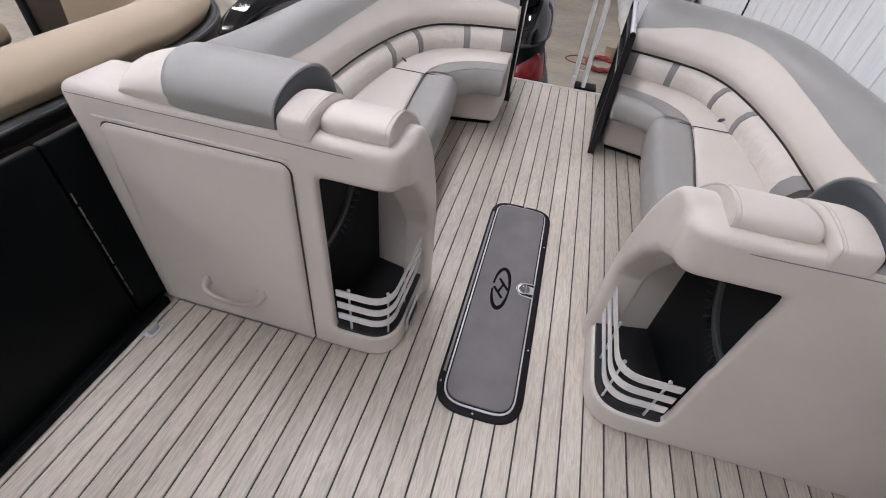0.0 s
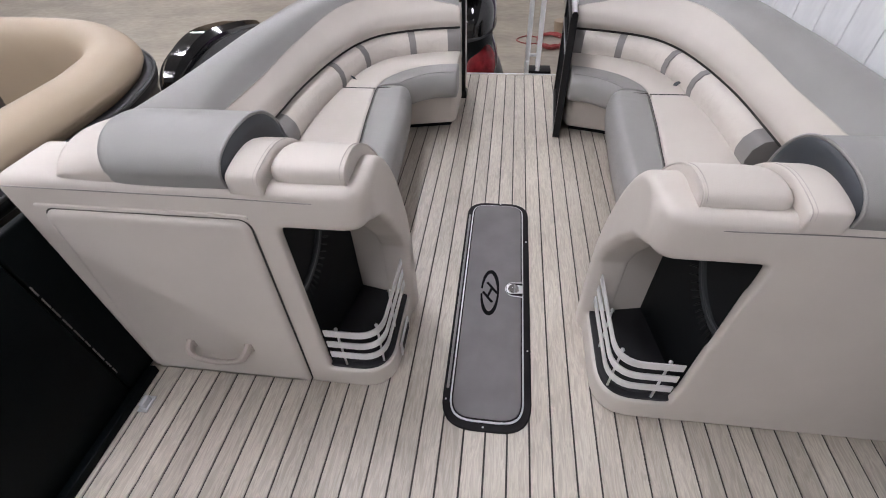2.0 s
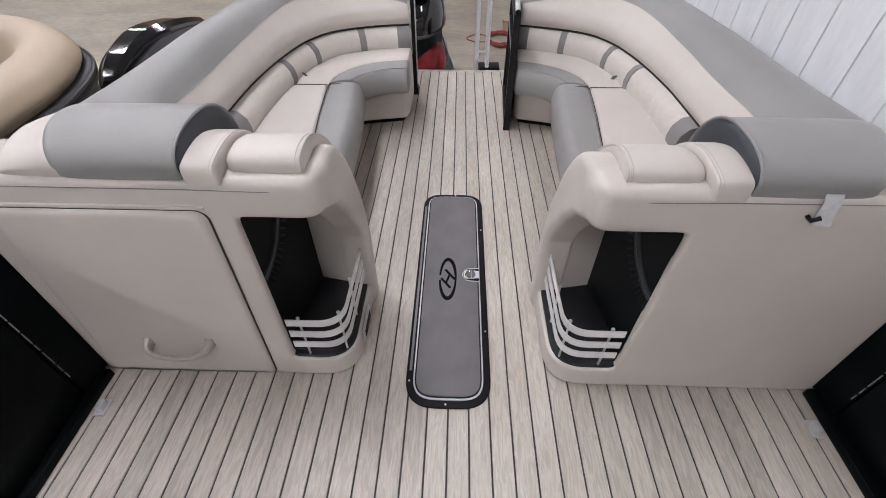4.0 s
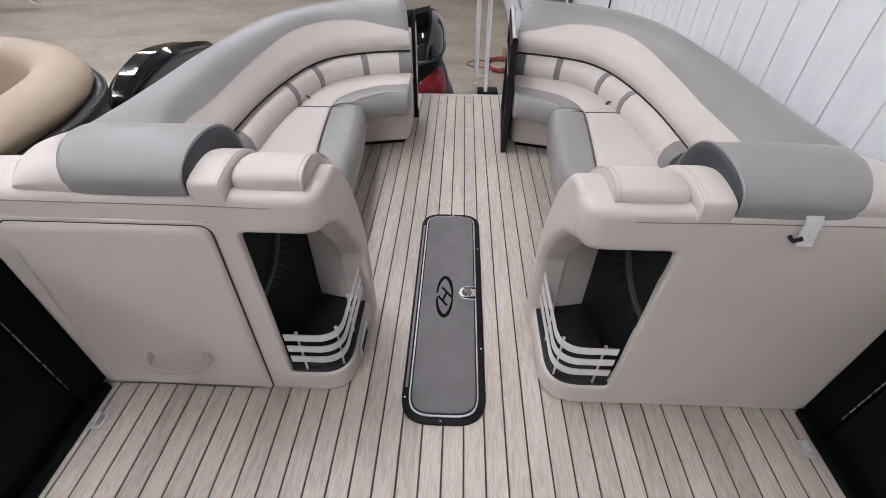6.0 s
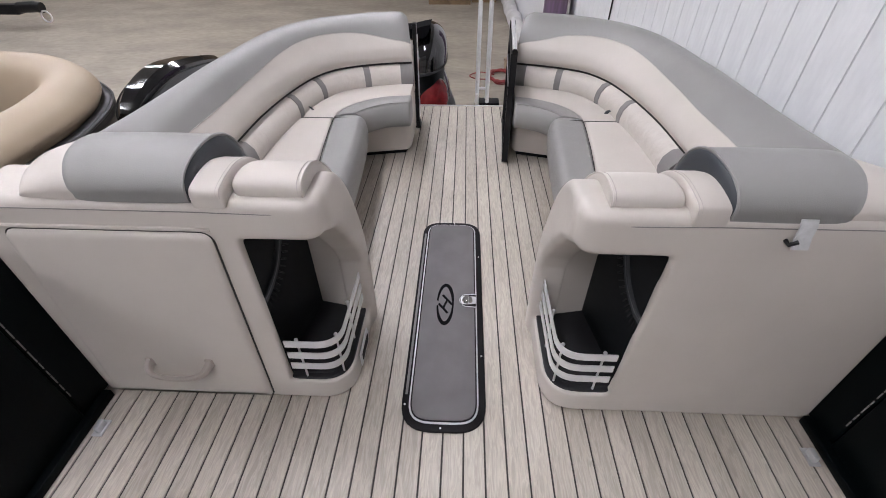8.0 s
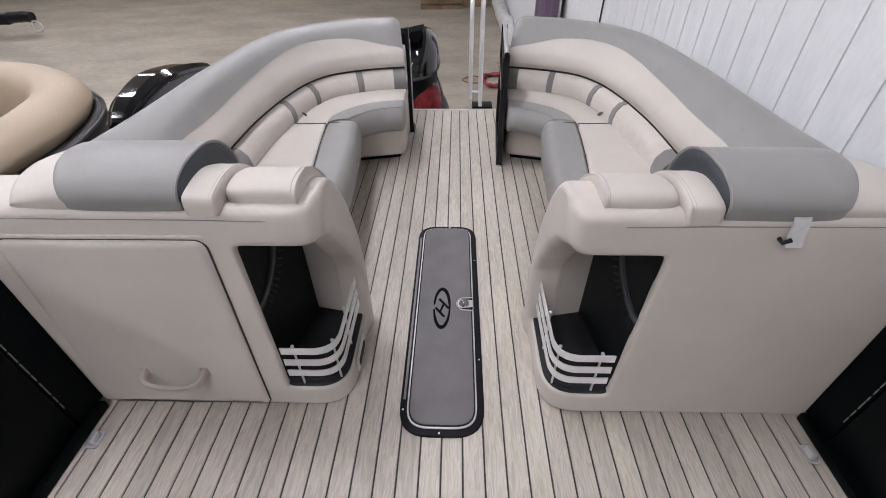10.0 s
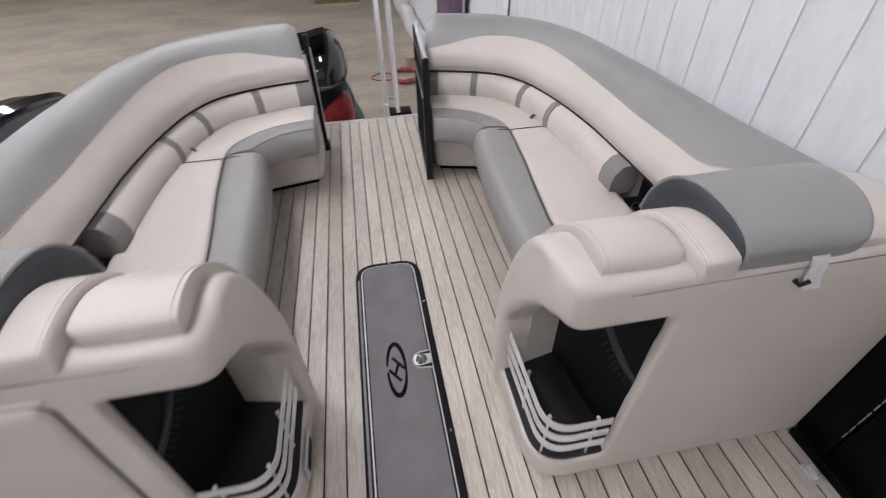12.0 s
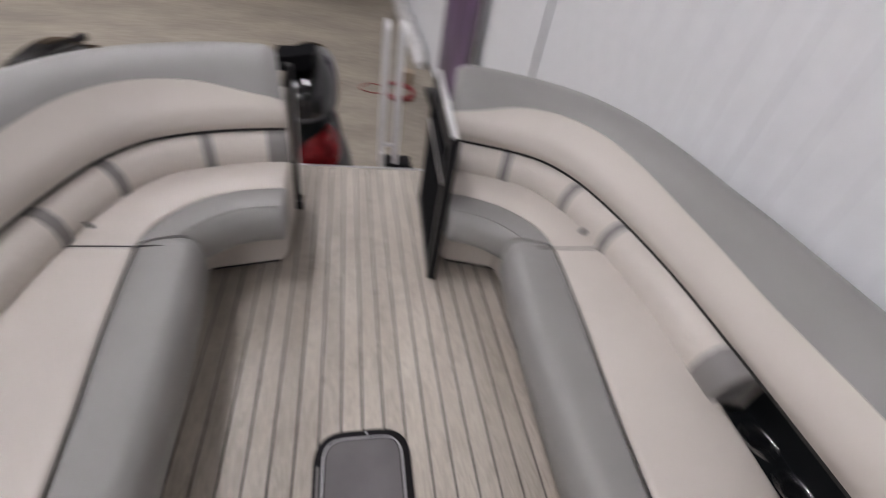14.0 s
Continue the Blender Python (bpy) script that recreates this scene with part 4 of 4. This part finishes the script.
def outboard():
    """Helmet-shaped gloss cap over a black body with a red side lens and a grey lower shroud."""
    o = thing("outboard_motor", "glossy black outboard motor with red panel behind the deck", "outboard motor", "motors", (-0.285, 3.32, 0.0))

    def shell(rx, ry, z0, z1, k, lean=(0.0, 0.0), at=(0.0, 0.0), low=0.9, power=0.5, pinch=0.8, tip=(0.0, 0.0)):
        """Rings from the rim up to a closed crown; tip slopes the rim in x and y."""
        rings = []
        for i in range(k + 1):
            t = i / k
            f = (low + (1 - low) * min(1.0, t * 3)) * max(0.02, 1 - t ** 2.6) ** power
            ring = []
            for j in range(36):
                a = 2 * math.pi * j / 36
                x = rx * f * math.copysign(abs(math.cos(a)) ** pinch, math.cos(a)) + lean[0] * t + at[0]
                y = ry * f * math.copysign(abs(math.sin(a)) ** pinch, math.sin(a)) + lean[1] * t + at[1]
                ring.append((x, y, z0 + (z1 - z0) * t + (tip[0] * x + tip[1] * y) * (1 - t)))
            rings.append(ring)
        return loft(rings)
    part("cowling", shell(0.185, 0.34, 0.215, 0.52, 18, (0.01, 0.05), low=0.98, tip=(0.22, 0.06)), GLOSS_BLACK, o)
    part("trim_band", shell(0.188, 0.344, 0.198, 0.222, 6, low=1.0, power=0.12, tip=(0.22, 0.06)), COWL_GREY, o, "dark grey trim band")
    part("cowl_throat", shell(0.165, 0.30, -0.14, 0.25, 10, (0, 0.02), low=1.05, power=0.15), BLACK, o, "matt black throat")
    part("red_panel", shell(0.150, 0.13, -0.16, 0.125, 12, (0.03, 0.06), (0.050, -0.235), low=0.85, power=0.5), RED, o, "glossy red lens panel")
    part("lower_cowl", shell(0.29, 0.33, -0.55, 0.15, 16, (-0.03, 0.02), (0.015, 0.05), low=0.7, power=0.7), COWL_GREY, o, "dark grey lower shroud")
    part("side_flange", shell(0.225, 0.29, -0.30, 0.20, 10, (-0.01, 0.0), (0.0, 0.05), low=0.9, power=0.35), GLOSS_BLACK, o)
    fin = [(-0.16, 0.450), (-0.08, 0.465), (-0.015, 0.460), (0.02, 0.48), (0.04, 0.515), (0.055, 0.565), (0.0, 0.556), (-0.09, 0.535), (-0.17, 0.53)]
    part("front_cover", loft([[(x, y, z) for x, z in fin] for y in (-0.26, -0.05)]), MATT, o, "matt black folded cover")
    part("midsection", box(-0.09, 0.09, -0.16, 0.16, -0.85, -0.50, 0.03), BLACK, o)
    part("bracket", box(-0.13, 0.13, -0.46, -0.16, -0.62, -0.30, 0.02), BLACK_FRAME, o)
    part("leg", box(-0.055, 0.055, -0.13, 0.13, -1.19, -0.83, 0.02), BLACK, o)


outboard()


def low_outboard(at, label, rows, handle=False):
    """A tilted motor lying along its boat: a long, low, creased cowl with a raised spine."""
    o = thing("outboard_motor", label, "outboard motor", "motors", at)
    o.rotation_euler.z = radians(90)

    def hood(rows, section):
        return loft([[(x, w * p, z0 + (z1 - z0) * q) for p, q in section] for x, w, z0, z1 in rows])
    body = [(1.0, 0.0), (1.0, 0.30), (0.96, 0.52), (0.80, 0.60), (0.76, 0.70), (0.55, 0.80), (0.48, 0.88), (0.0, 0.90), (-0.48, 0.88), (-0.55, 0.80), (-0.76, 0.70), (-0.80, 0.60), (-0.96, 0.52), (-1.0, 0.30), (-1.0, 0.0)]
    line = [(p.x, p.y, 0.0, p.z) for p in spline(rows, 4)]
    part("cowling", hood(line, body), GLOSS_BLACK, o, angle=20)
    spine = [(0.36, 0.80), (0.34, 0.93), (0.20, 1.0), (-0.20, 1.0), (-0.34, 0.93), (-0.36, 0.80)]
    part("spine", hood(line[3:-3], spine), GLOSS_BLACK, o, angle=25)
    for k in (1, -1):
        # strip and bead are built to put bright highlights on the dark cowl
        part("chrome_strip", tube([(x, k * (w + 0.004), 0.30 * z1) for x, w, z0, z1 in line[2:-2]], 0.011, 8), CHROME, o, "bright trim strip adding highlights")
        part("crease_bead", tube([(x, k * w * 0.79, 0.655 * z1) for x, w, z0, z1 in line[2:-2]], 0.009, 8), GLOSS_BLACK, o)
    low = [(1.0, 1.0), (1.06, 0.8), (0.95, 0.45), (0.6, 0.0), (-0.6, 0.0), (-0.95, 0.45), (-1.06, 0.8), (-1.0, 1.0)]
    part("lower_cowl", hood([(x, w + 0.015, -0.40, 0.02) for x, w, a, b in line], low), GLOSS_BLACK, o, angle=25)
    part("midsection", box(-0.10, 0.22, -0.12, 0.12, -1.19 - at[2], -0.36, 0.03), BLACK, o)
    part("bracket", box(-0.48, -0.12, -0.2, 0.2, -0.6, -0.3, 0.03), BLACK_FRAME, o)
    if handle:
        x, w, z0, z1 = line[-6]
        part("tiller_handle", tube(spline([(x - 0.25, -0.02, z1 * 0.8), (x - 0.1, -0.04, z1 * 0.9), (x + 0.05, -0.05, z1 * 0.92), (x + 0.17, -0.05, z1 * 0.9)], 4), 0.028, 10), RUBBER, o, "black rubber tiller handle")


low_outboard((-1.98, 2.16, 0.06), "low creased glossy black outboard of the neighbouring boat", [(-0.62, 0.06, 0.24), (-0.54, 0.17, 0.36), (-0.38, 0.25, 0.44), (-0.12, 0.28, 0.48), (0.2, 0.28, 0.44), (0.5, 0.25, 0.37), (0.72, 0.17, 0.28)])
low_outboard((-1.88, 3.62, -0.085), "black outboard with a tiller handle standing behind the neighbouring boat", [(-0.55, 0.05, 0.22), (-0.45, 0.16, 0.33), (-0.25, 0.22, 0.38), (0.0, 0.24, 0.39), (0.25, 0.22, 0.35), (0.45, 0.16, 0.28)], True)


# ---- boarding ladder ----
def ladder():
    l = thing("boarding_ladder", "folded aluminium boarding ladder on the stern edge", "ladder")
    for x in (0.17, 0.255):
        part("ladder_rail", tube(spline([(x, 2.84, -0.02), (x, 2.88, 0.35), (x, 2.93, 0.72), (x, 2.96, 0.80), (x, 3.0, 0.78), (x, 3.02, 0.70), (x, 2.98, 0.3), (x, 2.92, -0.02)], 5), 0.016, 10), RAIL, l)
    part("rung", tube([(0.17, 2.874, 0.12), (0.255, 2.874, 0.12)], 0.012, 8), ALU, l)
    part("hinge_bracket", box(0.155, 0.18, 2.80, 2.86, 0.004, 0.09, 0.004), ALU, l)
    part("step_pad", box(0.19, 0.36, 2.82, 2.95, -0.02, 0.012, 0.004), RUBBER, l)


ladder()


# ---- neighbouring boat ----
def neighbour():
    b = thing("neighbour_boat", "neighbouring pontoon boat with tan upholstery and dark rail", "boat")
    # coaming path, along our side and round the stern corner
    path = [(p.x, p.y) for p in spline([(-1.54, -3.0, 0), (-1.54, -1.0, 0), (-1.55, 0.42, 0), (-1.585, 0.77, 0), (-1.69, 1.02, 0), (-1.89, 1.20, 0), (-2.14, 1.30, 0), (NB_END, 1.33, 0)], 8)]

    def sw(sec):
        rings = []
        for i, p in enumerate(path):
            a, c = path[max(i - 1, 0)], path[min(i + 1, len(path) - 1)]
            d = Vector((c[0] - a[0], c[1] - a[1])).normalized()
            n = Vector((d.y, -d.x))
            rings.append([(p[0] + n.x * o, p[1] + n.y * o, z) for o, z in sec])
        return loft(rings)
    pad = [(q.x, q.y) for q in spline([(0.085, 0.705, 0), (0.103, 0.745, 0), (0.07, 0.797, 0), (0.0, 0.825, 0), (-0.07, 0.815, 0), (-0.12, 0.76, 0), (-0.15, 0.62, 0), (-0.17, 0.42, 0)], 4)] + [(-0.05, 0.42), (0.0, 0.6)]
    part("coaming_pad", sw(pad), TAN, b, "tan vinyl coaming")
    part("rail", sw([(0.098 + 0.034 * math.cos(a), 0.672 + 0.034 * math.sin(a)) for a in (2 * math.pi * i / 10 for i in range(10))]), BLACK_FRAME, b, "dark metal rail")
    part("rail_trim", sw([(0.128 + 0.007 * math.cos(a), 0.692 + 0.007 * math.sin(a)) for a in (2 * math.pi * i / 8 for i in range(8))]), DULL, b)
    part("fence", sw([(0.08, 0.64), (0.10, 0.64), (0.10, -0.05), (0.08, -0.05)]), BROWN, b)
    part("hull_deck", box(-4.0, -1.46, -3.0, 1.50, -0.12, -0.02, 0.01), ALU, b)
    part("carpet", box(-3.95, -1.55, -2.95, 1.40, -0.02, 0.0), BROWN, b)
    part("far_coaming", box(-4.0, -3.6, -3.0, 1.2, 0.30, 0.78, 0.08, 4), TAN, b)
    part("far_bench", box(-3.6, -2.9, -1.2, 1.05, 0.34, 0.47, 0.05, 4), TAN, b)
    part("far_bench_base", box(-3.58, -2.95, -1.2, 1.0, 0.0, 0.335, 0.01), BROWN, b)
    part("bench_base", box(-2.4, -1.75, -1.4, 0.9, 0.0, 0.36, 0.01), BROWN, b)
    g = part("stern_gate", box(-3.10, NB_END - 0.01, 1.33, 1.35, 0.02, 0.52), BROWN, b, "dark gate panel")
    part("gate_rail", box(-3.10, NB_END - 0.01, 1.32, 1.36, 0.525, 0.55, 0.006), ALU, g)
    part("gate_rail", box(-3.10, NB_END - 0.01, 1.325, 1.355, 0.68, 0.72, 0.006), BLACK_FRAME, g)
    part("gate_post", box(-3.16, -3.10, 1.31, 1.37, 0.0, 0.72, 0.008), BLACK_FRAME, g)


NB_END = -2.62
DULL = mat("dull dark anodised metal", (0.07, 0.07, 0.07), 0.4, 1.0, vary=0.1)
neighbour()


# ---- pontoons that carry the two decks, on timber blocks ----
def pontoon(x, y0, y1, top):
    t = thing("pontoon", "dull aluminium pontoon tube resting on timber blocks", "pontoon", "pontoons")
    r = 0.30
    z = top - 0.05 - r
    pts = [(x, y0, z), (x, y0 + 0.2, z), (x, y1 - 0.5, z), (x, y1, z)]
    part("tube", tube(pts, r, 24), ALU, t)
    part("deck_beam", box(x - 0.05, x + 0.05, y0 + 0.2, y1 - 0.2, z + r - 0.02, top, 0.005), ALU, t)
    for f in (0.2, 0.8):
        y = y0 + (y1 - y0) * f
        part("block", box(x - 0.25, x + 0.25, y - 0.1, y + 0.1, HALL_FLOOR, z - r + 0.02, 0.01), BROWN, t, "timber block")


for px in (-0.85, 0.85):
    pontoon(CX + px, -2.5, 2.6, -0.06)
for px in (-3.5, -1.9):
    pontoon(px, -2.9, 1.4, -0.12)


# ---- things on the hall floor ----
def floor_things():
    c = thing("extension_cord", "coiled orange-red extension cord on the concrete", "cord")
    rnd = random.Random(5)
    pts = []
    for i in range(170):
        t = i / 169
        a = t * 2 * math.pi * 11
        r = 0.12 + 0.14 * rnd.random()
        pts.append((0.74 + 0.26 * math.cos(a) * (0.7 + r), 7.12 + (r + 0.12) * math.sin(a), HALL_FLOOR + 0.012 + 0.03 * rnd.random() + 0.03 * t))
    part("coil", tube(spline(pts, 2), 0.011, 6), ORANGE, c)
    part("loose_end", tube(spline([(0.6, 7.25, HALL_FLOOR + 0.02), (0.35, 7.42, HALL_FLOOR + 0.01), (0.16, 7.22, HALL_FLOOR + 0.01), (0.3, 7.05, HALL_FLOOR + 0.01), (0.6, 7.02, HALL_FLOOR + 0.02)], 5), 0.009, 6), ORANGE, c)


def wall_things():
    PURPLE = mat("purple banner print", (0.10, 0.06, 0.12), 0.4, vary=0.9, scale=3.5, grain=(1, 1, 0.5))
    b = thing("banner", "purple printed banner standing against the white wall", "banner")
    part("sheet", box(WALL_X - 0.10, WALL_X - 0.085, 5.34, 7.20, HALL_FLOOR + 0.1, 1.6, 0.003), PURPLE, b)
    part("pole", tube([(WALL_X - 0.09, 5.32, HALL_FLOOR), (WALL_X - 0.09, 5.32, 1.7)], 0.015, 8), ALU, b)
    part("foot", box(WALL_X - 0.25, WALL_X - 0.02, 5.29, 7.25, HALL_FLOOR, HALL_FLOOR + 0.1, 0.02), BLACK_FRAME, b)
    c = thing("wall_cable", "thin dark cable hanging down the white wall", "cable")
    part("cable", tube(spline([(WALL_X - 0.02, 3.76, HALL_FLOOR + 0.3), (WALL_X - 0.02, 3.765, 0.3), (WALL_X - 0.02, 3.755, 1.4), (WALL_X - 0.02, 3.765, HALL_TOP - 0.05)], 6), 0.008, 8), BLACK_FRAME, c)
    sheet = mat("white plastic wrap", (0.62, 0.61, 0.60), 0.35, vary=0.12, scale=5, bump=0.8, bump_scale=14)
    w = thing("wrapped_bundle", "long lumpy bundle in white plastic lying along the wall", "bundle")
    rnd = random.Random(11)
    rings = []
    for i in range(34):
        y = 8.3 + i * 0.16
        r = (0.16 + 0.012 * math.sin(i * 0.9) + rnd.uniform(-0.012, 0.012)) * (0.45, 0.8, 0.95, 1.0)[min(i, 3)]
        cx = WALL_X - 0.19 + 0.01 * math.sin(i * 0.5)
        rings.append([(cx + r * math.cos(a) * (1 + rnd.uniform(-0.05, 0.05)), y, HALL_FLOOR + 0.004 + max(0.0, (r * 0.9 + r * math.sin(a)) * (1 + rnd.uniform(-0.05, 0.05)))) for a in (2 * math.pi * j / 18 for j in range(18))])
    part("wrapping", loft(rings), sheet, w)
    wood = mat("pallet wood", (0.22, 0.15, 0.09), 0.8, vary=0.3, scale=4)
    box_card = mat("cardboard", (0.28, 0.19, 0.11), 0.8, vary=0.12)
    p = thing("pallet_stack", "stack of wooden pallets by the far wall", "pallets")
    for i in range(4):
        z = HALL_FLOOR + i * 0.15
        for k in range(3):
            part("bearer", box(-1.0, 0.2, 13.4 + k * 0.45, 13.5 + k * 0.45, z, z + 0.10), wood, p)
        for k in range(6):
            part("slat", box(-1.0 + k * 0.21, -0.88 + k * 0.21, 13.35, 14.45, z + 0.10, z + 0.122), wood, p)
    q = thing("carton", "brown cardboard carton beside the pallets", "box")
    part("carton_body", box(0.25, 0.95, 13.7, 14.4, HALL_FLOOR, HALL_FLOOR + 0.6, 0.01), box_card, q)
    for x, y, w, h, m, lab in ((-0.95, 13.4, 0.40, 0.30, box_card, "small brown carton on the pallet stack"), (-0.45, 13.5, 0.30, 0.22, sheet, "small white box on the pallet stack"), (-0.10, 13.4, 0.26, 0.36, BLACK_FRAME, "small dark crate on the pallet stack")):
        c = thing("carton", lab, "box")
        part("carton_body", box(x, x + w, y, y + w, HALL_FLOOR + 0.575, HALL_FLOOR + 0.575 + h, 0.008), m, c)
        part("lid_flap", box(x + 0.01, x + w - 0.01, y + w * 0.48, y + w * 0.52, HALL_FLOOR + 0.576 + h, HALL_FLOOR + 0.58 + h), THREAD, c, "strip of tape")
    t = thing("trailer_tongue", "dark trailer tongue with a hitch ring over the floor", "trailer")
    part("beam", box(-15.0, -10.6, 10.35, 10.55, HALL_FLOOR + 0.30, HALL_FLOOR + 0.52, 0.02), BLACK_FRAME, t)
    part("coupler", tube([(-10.6, 10.45, HALL_FLOOR + 0.44), (-10.2, 10.45, HALL_FLOOR + 0.46), (-10.05, 10.45, HALL_FLOOR + 0.44)], 0.12, 10), BLACK_FRAME, t)
    ring = [(-10.0 + 0.12 * math.cos(a), 10.4, HALL_FLOOR + 0.26 + 0.12 * math.sin(a)) for a in (2 * math.pi * i / 20 for i in range(21))]
    part("hitch_ring", tube(ring, 0.02, 8), ALU, t)
    part("stand", box(-12.2, -12.05, 10.38, 10.52, HALL_FLOOR, HALL_FLOOR + 0.36, 0.01), BLACK_FRAME, t)


def aisle_plate():
    p = thing("aisle_plate", "small aluminium socket plate on the cabinet's aisle side", "bracket")
    x = CX - 0.34
    part("plate", box(x + 0.012, x + 0.018, 0.11, 0.24, 0.045, 0.115, 0.003), ALU, p)
    part("slot", box(x + 0.0185, x + 0.020, 0.125, 0.225, 0.062, 0.098), BLACK, p)
    c = thing("small_cup", "small cream plastic cup beside the cord", "cup")
    bm = bmesh.new()
    bmesh.ops.create_cone(bm, cap_ends=True, segments=20, radius1=0.10, radius2=0.12, depth=0.22, matrix=pose(0.90, 7.55, HALL_FLOOR + 0.11))
    part("cup_body", bm, TAN, c)


floor_things()
wall_things()
aisle_plate()
